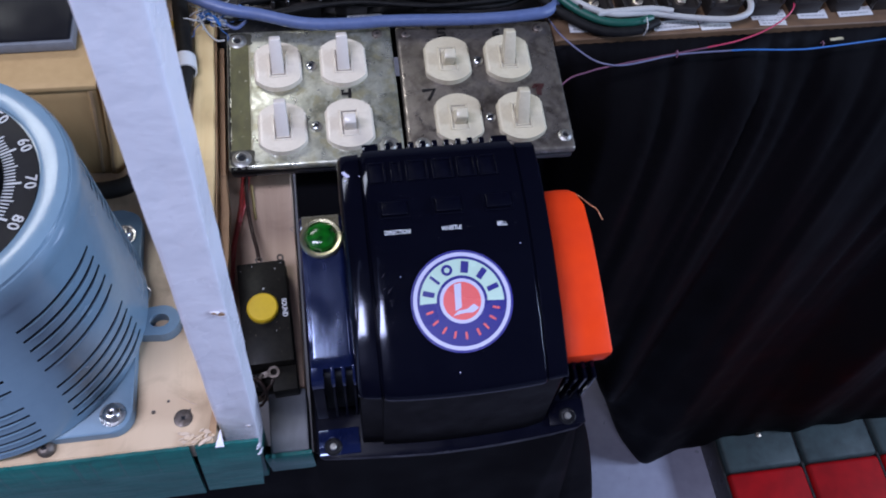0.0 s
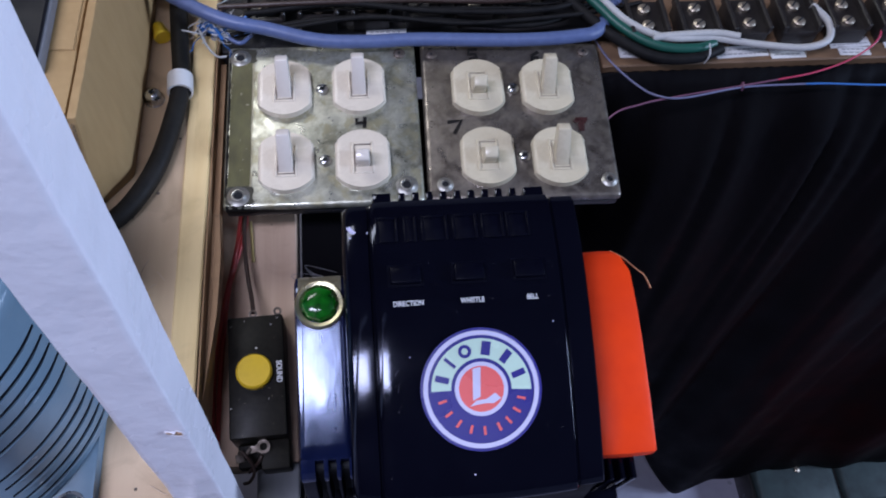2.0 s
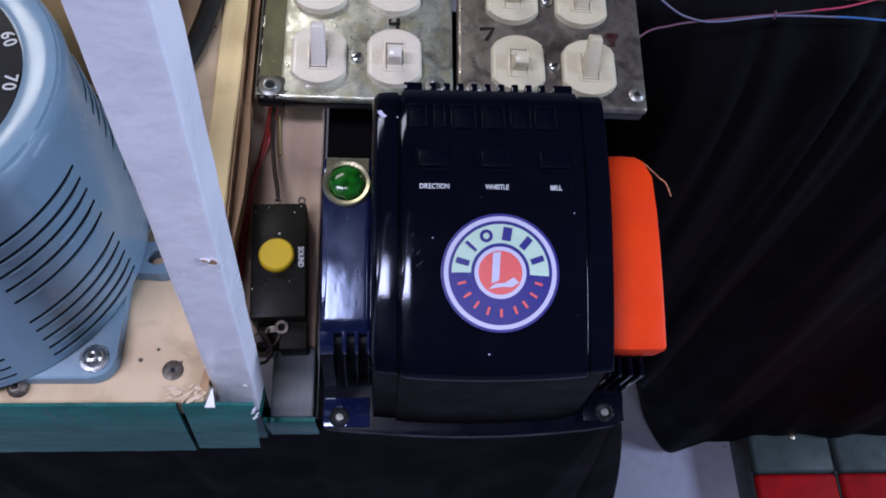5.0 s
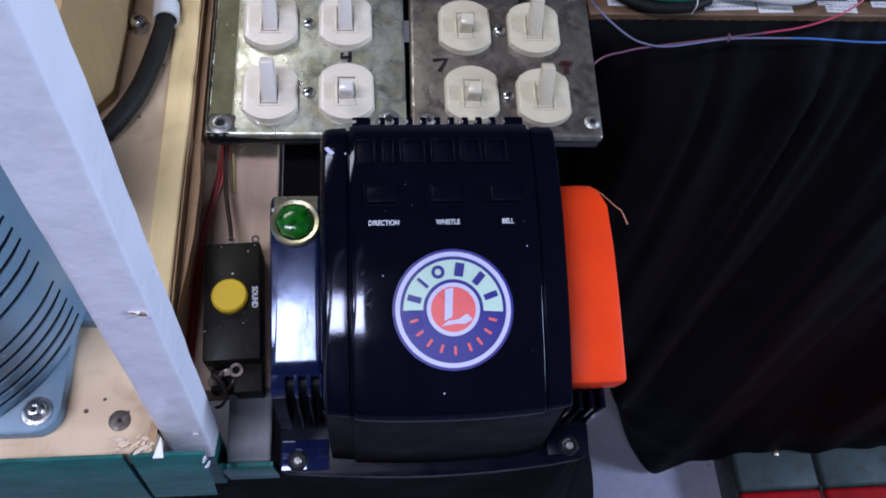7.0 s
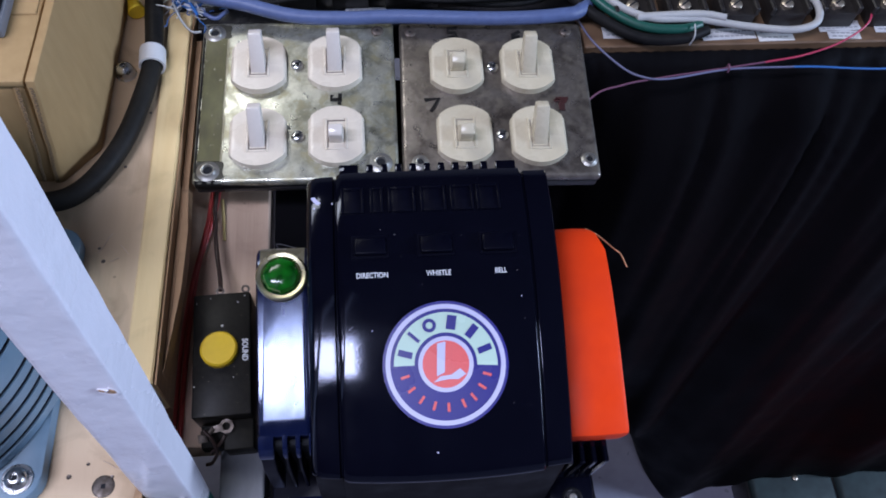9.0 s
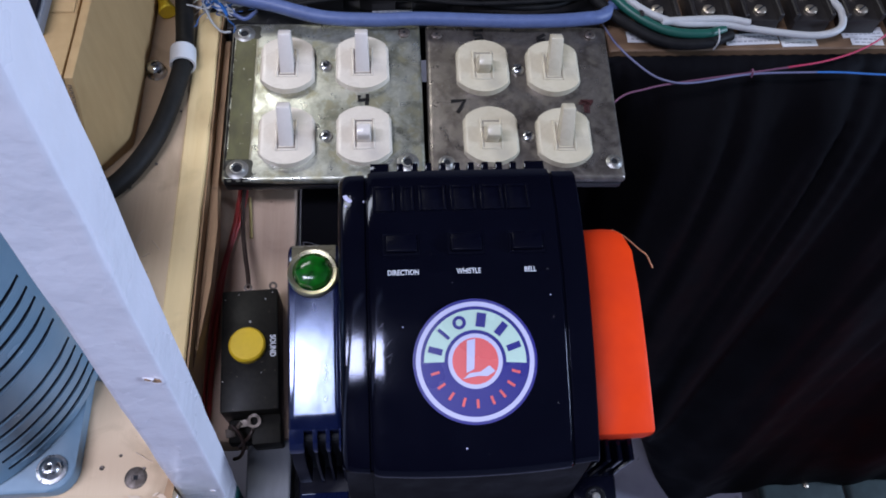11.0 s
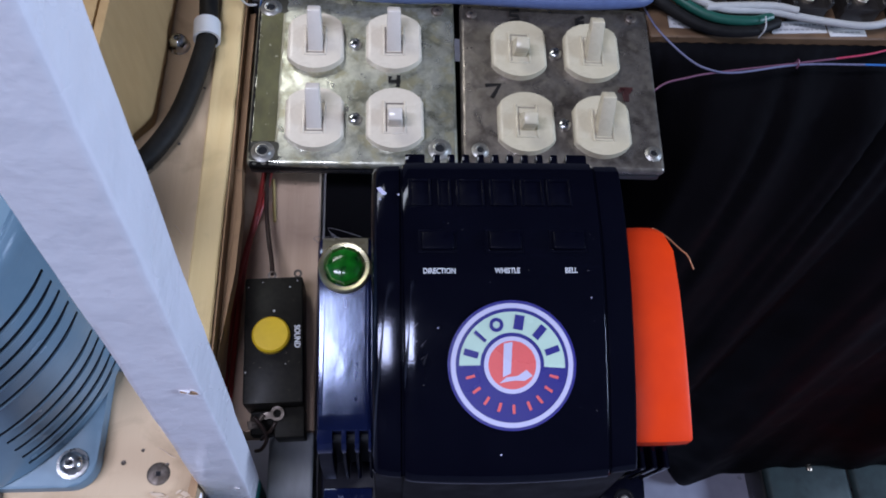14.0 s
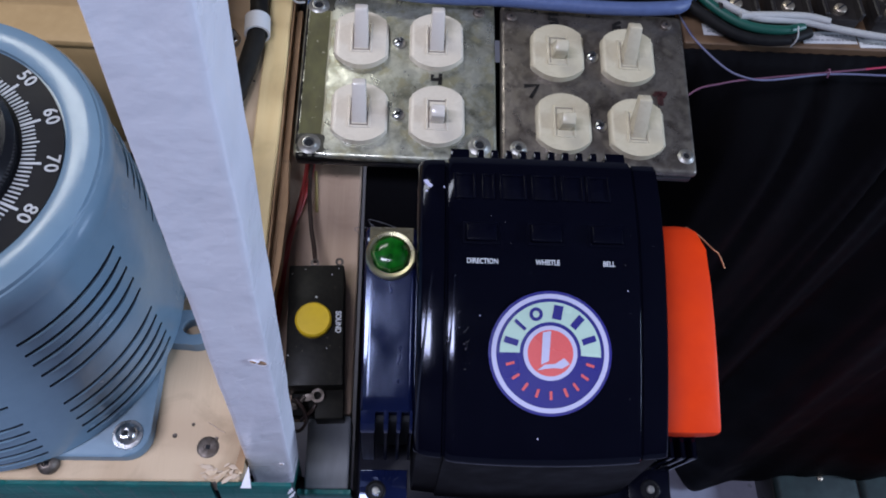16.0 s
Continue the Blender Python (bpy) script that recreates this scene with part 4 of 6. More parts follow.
marker("marker_four", [[(-0.002, 0.0022), (-0.0024, -0.0002), (0.002, 0.0)], [(0.0014, 0.0028), (0.0010, -0.0026)]], LOW @ pose(0.0690, 0.0482, 0.0003), "handwritten black marker number four")
marker("marker_five", [[(0.0022, 0.0026), (-0.0018, 0.0024), (-0.0018, 0.0002), (0.0012, 0.0), (0.0018, -0.0016), (-0.0018, -0.0028)]], LOW @ pose(0.1296, 0.0884, 0.0003), "handwritten black marker number five")
marker("marker_six", [[(0.0018, 0.0028), (-0.0014, 0.001), (-0.0016, -0.002), (0.0014, -0.0022), (0.0012, 0.0), (-0.0012, -0.0004)]], LOW @ pose(0.1630, 0.0852, 0.0003), "handwritten black marker number six")
marker("marker_seven", [[(-0.0030, 0.0024), (0.0030, 0.0030), (-0.0006, -0.0034)],], LOW @ pose(0.1162, 0.0436, 0.0003), "handwritten black marker number seven")
marker("marker_eight", [[(-0.0030, 0.0012), (-0.0008, 0.0028), (0.0030, 0.0026)], [(-0.0024, 0.0030), (0.0022, 0.0010)], [(0.0006, 0.0020), (0.0002, -0.0034)], [(-0.0008, 0.0010), (-0.0006, -0.0030)]], LOW @ pose(0.1818, 0.0420, 0.0003), "handwritten dark red marker number eight", M_INKRED)

# ---- train controller ----
ctl = empty("train_controller", LOW, "glossy black train controller with orange throttle lever and round badge", "train controller")
TOP = [(-0.0235, -0.034), (-0.0235, 0.0440), (-0.0245, 0.0490), (-0.0280, 0.0513)]
for k in range(21):
    u = 0.0400 + 0.0049 * k
    TOP.append((-u, 0.04354 + 0.4206 * u - 5.7306 * u ** 2 + 14.99 * u ** 3 - 0.98 * max(0.0, u - 0.105) ** 2))
TOP += [(-0.1410, 0.0292), (-0.1413, 0.0289), (-0.1414, 0.0285), (-0.1411, 0.0268)]
OFF = [(0.0585, -0.0060), (0.0588, -0.0030), (0.0597, -0.0014), (0.0611, -0.0006), (0.0632, -0.0002), (0.0646, -0.0001), (0.0687, 0.0), (0.0692, 0.0), (0.0697, -0.0010), (0.0702, -0.0010), (0.0707, 0.0004), (0.0722, 0.0011), (0.0732, 0.0012), (0.0760, 0.0013), (0.0830, 0.0014), (0.0910, 0.0014), (0.0990, 0.0014), (0.1070, 0.0014), (0.1150, 0.0014), (0.1230, 0.0014), (0.1320, 0.0014),
       (0.1410, 0.0013), (0.1452, 0.0012), (0.1458, 0.0006), (0.1461, -0.0007), (0.1465, -0.0007), (0.1468, 0.0), (0.1474, 0.0001), (0.1484, 0.0001), (0.1552, 0.0001), (0.1560, 0.0001), (0.1564, -0.0003), (0.1565, -0.0014), (0.1565, -0.0060)]


def top_z(y):
    """The height of the controller's curved top at y."""
    run = TOP[3:25]
    for (ya, za), (yb, zb) in zip(run, run[1:]):
        if yb <= y <= ya:
            return za + (zb - za) * (y - ya) / (yb - ya)
    return run[0][1]


def top_tilt(y):
    return math.degrees(math.atan2(top_z(y + 0.003) - top_z(y - 0.003), 0.006))


def bow_front(bm):
    """The front edge bows out in the middle and falls back at its corners."""
    for v in bm.verts:
        near = min(1.0, max(0.0, (-0.115 - v.co.y) / 0.025))
        v.co.y -= near * (0.0012 - 0.0026 * ((v.co.x - 0.1075) / 0.049) ** 2)


bm = bmesh.new()
loft(bm, TOP, OFF, -0.034)
bow_front(bm)
hood = part("hood", bm, M_BLACK, ctl, "curved glossy black hood", smooth=35)
# set-back front face, matt
bm = bmesh.new()
loft(bm, [(-0.030, -0.034), (-0.030, 0.028), (-0.1380, 0.0268), (-0.1407, 0.0266), (-0.1472, -0.0335)], [(0.0595, -0.002), (0.0600, 0.0), (0.0700, 0.0), (0.0703, 0.0012), (0.0800, 0.0012), (0.0900, 0.0012), (0.1000, 0.0012), (0.1075, 0.0012), (0.1150, 0.0012), (0.1250, 0.0012), (0.1350, 0.0012), (0.1450, 0.0012), (0.1540, 0.0), (0.1560, -0.002)], -0.034)
bow_front(bm)
part("front_panel", bm, M_BLACK_MATT, ctl, "matt black front panel", smooth=30)
# teeth along the back edge
for x, wide in [(0.0756, 0.0080), (0.1404, 0.0085)] + [(0.0842 + 0.0059 * k, 0.0030) for k in range(9)]:
    bm = bmesh.new()
    box(bm, x - wide / 2, x + wide / 2, -0.0250, -0.0188, 0.0330, 0.0488, 0.0006, 2)
    part("rear_tooth", bm, M_BLACK, hood, smooth=40)
# moulded brand relief, as plain raised blocks
for k, (x, w) in enumerate(((0.0770, 0.0078), (0.0865, 0.0040), (0.0965, 0.0096), (0.1090, 0.0090), (0.1205, 0.0080), (0.1310, 0.0084))):
    bm = bmesh.new()
    y, w = -0.0384, w + 0.0012
    box(bm, -w / 2, w / 2, -0.0058, 0.0058, -0.0015, 0.0004, 0.0003, 2)
    for x0, x1, y0, y1 in ((-w / 2, -w / 2 + 0.0011, -0.0058, 0.0058), (w / 2 - 0.0011, w / 2, -0.0058, 0.0058), (-w / 2 + 0.0012, w / 2 - 0.0012, 0.0047, 0.0058), (-w / 2 + 0.0012, w / 2 - 0.0012, -0.0058, -0.0047)):
        box(bm, x0, x1, y0, y1, 0.0, 0.0010, 0.0003, 2)
    part("relief_block", bm, M_BASE, hood, "low moulded block in dull black", smooth=40, m=pose(x, y, top_z(y) + 0.0012, top_tilt(y)))
# push buttons and their names
for x, words in ((0.0833, "DIRECTION"), (0.1087, "WHISTLE"), (0.1328, "BELL")):
    y = -0.0585
    bm = bmesh.new()
    for x0, x1, y0, y1 in ((-0.0072, -0.0062, -0.0046, 0.0046), (0.0062, 0.0072, -0.0046, 0.0046), (-0.0062, 0.0062, 0.0036, 0.0046), (-0.0062, 0.0062, -0.0046, -0.0036)):
        box(bm, x0, x1, y0, y1, 0.0, 0.0004)
    m = pose(x, y, top_z(y) + 0.0013, top_tilt(y))
    part("button_rim", bm, M_BASE, hood, m=m)
    bm = bmesh.new()
    box(bm, -0.0061, 0.0061, -0.0037, 0.0037, -0.001, 0.0023, 0.0008, 3)
    for v in bm.verts:
        if v.co.z > 0.0005:
            v.co.z += -0.10 * v.co.y
    part("push_button", bm, M_BASE, hood, "low glossy black push button", smooth=40, m=m)
    y = -0.0700
    bm = text_mesh(words, 0.0029, 0.00008, bold=0.00006)
    bm.transform(Matrix.Diagonal((0.80, 1, 1, 1)))
    part("button_name", bm, M_TEXT, hood, "small white printed word", m=pose(x + 0.0005, y, top_z(y) + 0.0018, top_tilt(y)))
# round badge, as plain shapes
BY = -0.1038
BM = pose(0.1100, BY, top_z(BY) + 0.0016, top_tilt(BY))


def ring_part(name, r0, r1, z, material, a0=0.0, a1=360.0, label="", parent=None, n=64):
    bm = bmesh.new()
    full = a1 - a0 >= 360
    steps = n if full else max(6, int(n * (a1 - a0) / 360))
    pts = []
    for k in range(steps + (0 if full else 1)):
        a = radians(a0 + (a1 - a0) * k / steps)
        pts.append([bm.verts.new((r * math.cos(a), r * math.sin(a), zz)) for r, zz in ((r0, z), (r1, z), (r1, z - 0.0002), (r0, z - 0.0002))])
    for k in range(len(pts) if full else len(pts) - 1):
        a, b = pts[k], pts[(k + 1) % len(pts)]
        for j in range(4):
            if r0 > 0 or j != 3:
                try:
                    bm.faces.new((a[j], a[(j + 1) % 4], b[(j + 1) % 4], b[j]))
                except ValueError:
                    pass
    bmesh.ops.remove_doubles(bm, verts=bm.verts, dist=1e-7)
    return part(name, bm, material, parent, label)


bm = bmesh.new()
lathe(bm, [(0.0237, -0.0006), (0.0237, 0.0001), (0, 0.0001)], 72, cap=False)
badge = part("badge", bm, M_NAVY, ctl, "round navy badge with pale rings, mint arc and coral centre", m=BM)
ring_part("badge_ring", 0.0208, 0.0226, 0.0003, M_LAV, parent=badge)
ring_part("badge_arc", 0.0118, 0.0195, 0.0003, M_MINT, -4, 180, parent=badge)
ring_part("badge_inner_ring", 0.0088, 0.0104, 0.0003, M_LAV, parent=badge)
bm = bmesh.new()
lathe(bm, [(0.0088, 0.0), (0.0088, 0.0003), (0, 0.0003)], 48, cap=False)
part("badge_centre", bm, M_CORAL, badge)
for a, w in ((164, 0.0024), (138, 0.0013), (111, 0.0038), (80, 0.0036), (49, 0.0028), (19, 0.0024)):
    bm = bmesh.new()
    if a == 111:
        lathe(bm, [(0.0013, 0.0003), (0.0013, 0.0005), (0.0026, 0.0005), (0.0026, 0.0003)], 24, m=pose(0, 0.0157, 0), cap=False)
    else:
        box(bm, -w / 2, w / 2, 0.0130, 0.0184, 0.0003, 0.0005)
    bm.transform(Matrix.Rotation(radians(a - 90), 4, "Z"))
    part("badge_mark", bm, M_NAVY, badge, "plain navy bar")
for a in (195, 214, 233, 252, 271, 292, 308, 326, 344):
    bm = bmesh.new()
    box(bm, -0.0005, 0.0005, -0.0176, -0.0143, 0.0001, 0.0004)
    bm.transform(Matrix.Rotation(radians(a - 270), 4, "Z"))
    part("badge_mark", bm, M_CORAL, badge)
for outline in ([(-0.0030, 0.0078), (0.0002, 0.0084), (-0.0006, -0.0030), (-0.0036, -0.0044)], [(-0.0050, -0.0066), (-0.0022, -0.0044), (0.0018, -0.0040), (0.0052, -0.0018), (0.0074, -0.0040), (0.0044, -0.0058), (0.0010, -0.0056), (-0.0020, -0.0060)]):
    bm = bmesh.new()
    prism(bm, outline, 0.0003, 0.0005)
    part("badge_sweep", bm, M_LAV, badge, "plain pale sweep")

# left shoulder with the pilot lamp
SH = [(-0.0505, -0.034), (-0.0505, 0.0370), (-0.0515, 0.0400), (-0.0540, 0.0416), (-0.0600, 0.0421), (-0.0640, 0.0417)] + [(-0.0680 - 0.00548 * k, 0.0409 - 0.001458 * k) for k in range(11)]
bm = bmesh.new()
loft(bm, SH + [(-0.1234, 0.0258), (-0.1235, 0.0240), (-0.1236, -0.034)], [(0.0380, -0.0050), (0.0382, -0.0016), (0.0390, -0.0004), (0.0402, -0.0001), (0.0406, 0.0), (0.0412, 0.0), (0.0560, 0.0), (0.0570, 0.0), (0.0578, -0.0003), (0.0586, -0.0014)], -0.034)
part("shoulder", bm, M_SCUFFED, ctl, "scuffed shiny black side shoulder", smooth=35)
def slab_fin(name, x, half, outline, material):
    """An upright fin cut to a (y, z) outline."""
    bm = bmesh.new()
    a = [bm.verts.new((x - half, y, z)) for y, z in outline]
    b = [bm.verts.new((x + half, y, z)) for y, z in outline]
    bm.faces.new(a)
    bm.faces.new(b[::-1])
    for j in range(len(outline)):
        i = (j + 1) % len(outline)
        bm.faces.new((a[j], a[i], b[i], b[j]))
    bmesh.ops.bevel(bm, geom=[e for e in bm.edges if abs(e.verts[0].co.x - e.verts[1].co.x) < 1e-6], offset=0.0003, segments=1, affect="EDGES")
    return part(name, bm, material, ctl, smooth=35)


# solid near-black block, its colour standing for shade between the tines
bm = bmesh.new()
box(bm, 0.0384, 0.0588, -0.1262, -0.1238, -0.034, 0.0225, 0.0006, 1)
part("vent_back", bm, M_SLOT, ctl, "near-black block for the shaded hollow behind the vent tines")
for x0, x1 in ((0.0384, 0.0440), (0.0474, 0.0492), (0.0524, 0.0541), (0.0574, 0.0588)):
    x, half = 0.5 * (x0 + x1), 0.5 * (x1 - x0)
    slab_fin("vent_tine", x, half, [(-0.1230, 0.0262), (-0.1266, 0.0250), (-0.1292, 0.0236), (-0.1304, 0.0214), (-0.1304, 0.0186), (-0.1230, 0.0186)], M_SCUFFED)
    # legs below the tines take a darker plastic, shade put into the colour
    slab_fin("vent_fin", x, half - 0.0002, [(-0.1264, 0.0184), (-0.1303, 0.0184), (-0.1330, 0.0090), (-0.1352, -0.018), (-0.1264, -0.018)], M_BASE)
bm = bmesh.new()
loft(bm, [(-0.0514, 0.0385), (-0.0520, 0.0404), (-0.0540, 0.0417), (-0.0600, 0.0422), (-0.0655, 0.0417), (-0.0670, 0.0413)], [(0.0398, 0.0003), (0.0572, 0.0003)], 0.0360)
part("tan_overlay", bm, M_TAN, ctl, "thin tan film over the shoulder behind the pilot lamp", smooth=40)
LM = pose(0.0484, -0.0645, 0.0416, 3)
bm = bmesh.new()
lathe(bm, [(0.0100, -0.001), (0.0100, 0.0010), (0.0094, 0.0018), (0.0080, 0.0015), (0.0075, 0.0004)], 40, cap=False)
lamp = part("pilot_lamp", bm, M_RING, ctl, "green pilot lamp in a bright metal ring", smooth=35, m=LM)
bm = bmesh.new()
t = bmesh.new()
lathe(t, [(0.0076, 0.0005), (0.0074, 0.0018), (0.0066, 0.0031), (0.0050, 0.0041), (0.0028, 0.0047), (0, 0.0048)], 16, cap=False)
for v in t.verts:
    r = math.hypot(v.co.x, v.co.y)
    step = round(math.atan2(v.co.y, v.co.x) / (math.pi / 8))
    if 0.002 < r < 0.0080 and step % 2:
        v.co.x, v.co.y, v.co.z = v.co.x * 0.95, v.co.y * 0.95, v.co.z + 0.0001
merge(bm, t)
part("jewel", bm, M_LGREEN, lamp, "softly faceted green jewel", smooth=24)
# right shoulder and throttle
bm = bmesh.new()
loft(bm, [(-0.0505, -0.034), (-0.0505, 0.014), (-0.0600, 0.018), (-0.1150, 0.012), (-0.1290, 0.006), (-0.1320, -0.034)], [(0.1560, 0.0), (0.1740, 0.0), (0.1765, -0.003)], -0.034)
part("shoulder", bm, M_BLACK, ctl, smooth=35)
for k in range(4):
    x = 0.1600 + 0.0048 * k
    bm = bmesh.new()
    box(bm, x - 0.0010, x + 0.0010, -0.1375, -0.1250, -0.026, 0.0105, 0.0005, 1)
    part("vent_fin", bm, M_BLACK, ctl)
bm = bmesh.new()
loft(bm, [(-0.0412, 0.010), (-0.0410, 0.0250), (-0.0420, 0.0280), (-0.0450, 0.0302), (-0.0530, 0.0310), (-0.0700, 0.0308), (-0.0850, 0.0294), (-0.1000, 0.0272), (-0.1150, 0.0244), (-0.1262, 0.0221), (-0.1288, 0.0210), (-0.1294, 0.0180), (-0.1282, 0.0080)],
     [(0.1585, -0.0022), (0.1588, -0.0005), (0.1598, 0.0), (0.1700, 0.0003), (0.1806, 0.0), (0.1822, -0.0007), (0.1828, -0.0024)], 0.01)
lev = part("throttle_lever", bm, M_ORANGE, ctl, "bright orange wrapped throttle lever", smooth=40)
for v in lev.data.vertices:
    if v.co.y > -0.056 and v.co.x > 0.176:
        k = (v.co.y + 0.056) / 0.015
        v.co.x -= 0.0060 * k * k
# base plate with feet
out = [(0.0362, -0.022)] + [(0.0362, -0.1470), (0.0372, -0.1498), (0.0395, -0.1512)]
out += [(0.0395 + 0.134 * s, -0.1512 - 0.0040 * math.sin(math.pi * s)) for s in (0.1, 0.2, 0.3, 0.4, 0.5, 0.6, 0.7, 0.8, 0.9)]
out += [(0.1735, -0.1505), (0.1765, -0.1490), (0.1780, -0.1460), (0.1782, -0.138), (0.1775, -0.022)]
bm = bmesh.new()
prism(bm, out, -0.0402, -0.0345, 0.0010)
base = part("base_plate", bm, M_BASE, ctl, smooth=40)
for x0, x1, y0, y1 in ((0.0372, 0.0582, -0.1508, -0.1372), (0.158, 0.1775, -0.1490, -0.136)):
    bm = bmesh.new()
    box(bm, x0, x1, y0, y1, -0.0346, -0.0330, 0.0006, 2)
    foot = part("foot", bm, M_SCUFFED if x0 < 0.1 else M_BASE, ctl, "polished mounting foot", smooth=40)
    bm = bmesh.new()
    cx, cy = (0.0444, -0.1464) if x0 < 0.1 else (0.1682, -0.1448)
    lathe(bm, [(0.0018, -0.0334), (0.0018, -0.0322), (0.0014, -0.0318), (0, -0.0317)], 18, m=pose(cx, cy, 0), cap=False)
    part("foot_screw", bm, M_DULLZINC, foot, "pale screw end", smooth=40)
    bm = bmesh.new()
    lathe(bm, [(0.0020, -0.0329), (0.0034, -0.0329), (0.0040, -0.0322), (0.0046, -0.0329)], 24, m=pose(cx, cy, 0), cap=False)
    part("screw_recess", bm, M_KNOB, foot, "dark rimmed screw recess", smooth=40)
# paint scuff
bm = bmesh.new()
prism(bm, [(0.0606, -0.0356), (0.0622, -0.0352), (0.0630, -0.0366), (0.0652, -0.0384), (0.0660, -0.0398), (0.0640, -0.0388), (0.0628, -0.0386), (0.0614, -0.0372)], 0.0503, 0.0519)
for x, y in ((0.0620, -0.0404), (0.0690, -0.0385), (0.0686, -0.0440)):
    prism(bm, [(x - 0.0005, y), (x, y - 0.0006), (x + 0.0004, y), (x, y + 0.0005)], 0.0500, 0.0521)
part("paint_scuff", bm, M_LAV, hood, "small white scuff")
rng = random.Random(5)
for x, y, r in [(0.1055, -0.1345, 0.0004), (0.1405, -0.0800, 0.0003), (0.0830, -0.0905, 0.0003)] + [(rng.uniform(0.073, 0.144), rng.uniform(-0.138, -0.046), rng.uniform(0.00008, 0.00016)) for k in range(24)]:
    bm = bmesh.new()
    lathe(bm, [(r, 0), (r * 0.75, r * 0.5), (0, r * 0.7)], 7, m=pose(x, y, top_z(y) + (0.0014 if y > -0.118 else 0.0019), top_tilt(y)))
    part("dust_speck", bm, M_DUST if r < 0.00025 else M_LAV, hood)
for k in range(20):
    x, y, l = rng.uniform(0.0745, 0.088), rng.uniform(-0.112, -0.088), rng.uniform(0.0015, 0.0050)
    bm = bmesh.new()
    tube(bm, [(-l / 2, 0, 0), (0, rng.uniform(-0.0003, 0.0003), 0), (l / 2, 0, 0)], 0.00005, 4, 4)
    part("hairline_scratch", bm, M_DUST, hood, "fine scratch in the gloss", m=pose(x, y, top_z(y) + 0.00135, top_tilt(y), 0, 0) @ Matrix.Rotation(rng.uniform(0.2, 1.2), 4, "Z"))

# ---- sound button box ----
sb = empty("sound_button_box", LOW @ pose(0.0148, -0.0745, -0.0365, 0, 0, 2.2), "worn black button box with round yellow button marked sound", "button box")
bm = bmesh.new()
box(bm, -0.0128, 0.0128, -0.0290, 0.0285, 0.0, 0.0195, 0.0009, 2)
part("case", bm, M_SBOX, sb, smooth=40)
bm = bmesh.new()
box(bm, 0.0000, 0.0128, -0.0425, -0.0293, 0.0, 0.0130, 0.0008, 2)
box(bm, -0.0110, -0.0002, -0.0400, -0.0293, 0.0, 0.0070, 0.0006, 1)
part("terminal_end", bm, M_SBOX, sb, "lower black terminal end", smooth=40)
bm = bmesh.new()
lathe(bm, [(0.0082, 0.0195), (0.0082, 0.0222), (0.0074, 0.0232), (0, 0.0235)], 32, cap=False)
part("button", bm, M_YELLOW, sb, "round yellow push button", smooth=35, m=pose(-0.0008, 0.0008, 0))
bm = text_mesh("SOUND", 0.0036, 0.0001, bold=0.00010)
bm.transform(Matrix.Diagonal((0.82, 1, 1, 1)))
part("printed_word", bm, M_TEXT, sb, "small pale printed word", m=pose(0.0103, 0.0002, 0.0197, 0, 0, -90))
for x, y, z in ((0.0105, 0.0305, 0.0175), (-0.0010, 0.0300, 0.0180)):
    bm = bmesh.new()
    lathe(bm, [(0.0009, 0), (0.0019, 0), (0.0020, 0.0005), (0.0010, 0.0006), (0.0009, 0)], 16, m=pose(x, y, z, 12, 5, 0), cap=False)
    part("solder_lug", bm, M_RUST, sb, "small tinned lug", smooth=40)
bm = bmesh.new()
lathe(bm, [(0.0017, 0), (0.0030, 0), (0.0031, 0.0006), (0.0018, 0.0007), (0.0017, 0)], 20, m=pose(0.0013, -0.0322, 0.0136, 10, -6, 0), cap=False)
box(bm, -0.0062, -0.0014, -0.0016, 0.0016, 0.0, 0.0006, 0.0002, 1, m=pose(0.0013, -0.0322, 0.0136, 10, -6, 8))
part("ring_lug", bm, M_RUST, sb, "dull ring lug", smooth=40)
bm = bmesh.new()
prism(bm, [(-0.0021, -0.0018), (0.0021, -0.0021), (0.0018, 0.0020), (-0.0019, 0.0018)], 0, 0.0012, 0.0003, m=pose(-0.0102, -0.0352, 0.0074, 14, 6, 12))
lathe(bm, [(0.0013, 0), (0.0013, 0.0020), (0.0004, 0.0021), (0, 0.0012)], 12, m=pose(-0.0102, -0.0352, 0.0076, 14, 6, 12), cap=False)
part("square_nut", bm, M_RUST, sb, "dull square nut", smooth=40)
bm = bmesh.new()
tube(bm, [(-0.0044, -0.0325, 0.0140), (-0.0065, -0.0345, 0.0125), (-0.0085, -0.0340, 0.0105), (-0.0102, -0.0330, 0.0090)], 0.0010)
part("lug_wire", bm, M_RUST, sb)
bm = bmesh.new()
tube(bm, [(0.0006, -0.0360, 0.0136), (-0.0011, -0.0385, 0.0120), (-0.0040, -0.0400, 0.0080), (-0.0068, -0.0410, 0.0030)], 0.0008)
part("lug_wire", bm, M_WIRE_BROWN, sb)

for x, y, r in ((0.0002, 0.0125, 0.0006), (0.0072, 0.0235, 0.0004), (-0.0112, 0.0240, 0.0003), (-0.0118, -0.0150, 0.0004), (0.0052, -0.0120, 0.00025), (0.0104, 0.0265, 0.0003), (-0.0050, 0.0262, 0.00025)):
    bm = bmesh.new()
    lathe(bm, [(r, 0), (r * 0.7, r * 0.4), (0, r * 0.5)], 6, m=pose(x, y, 0.0195))
    part("lint_fleck", bm, M_PAPER, sb, "pale fleck of lint")

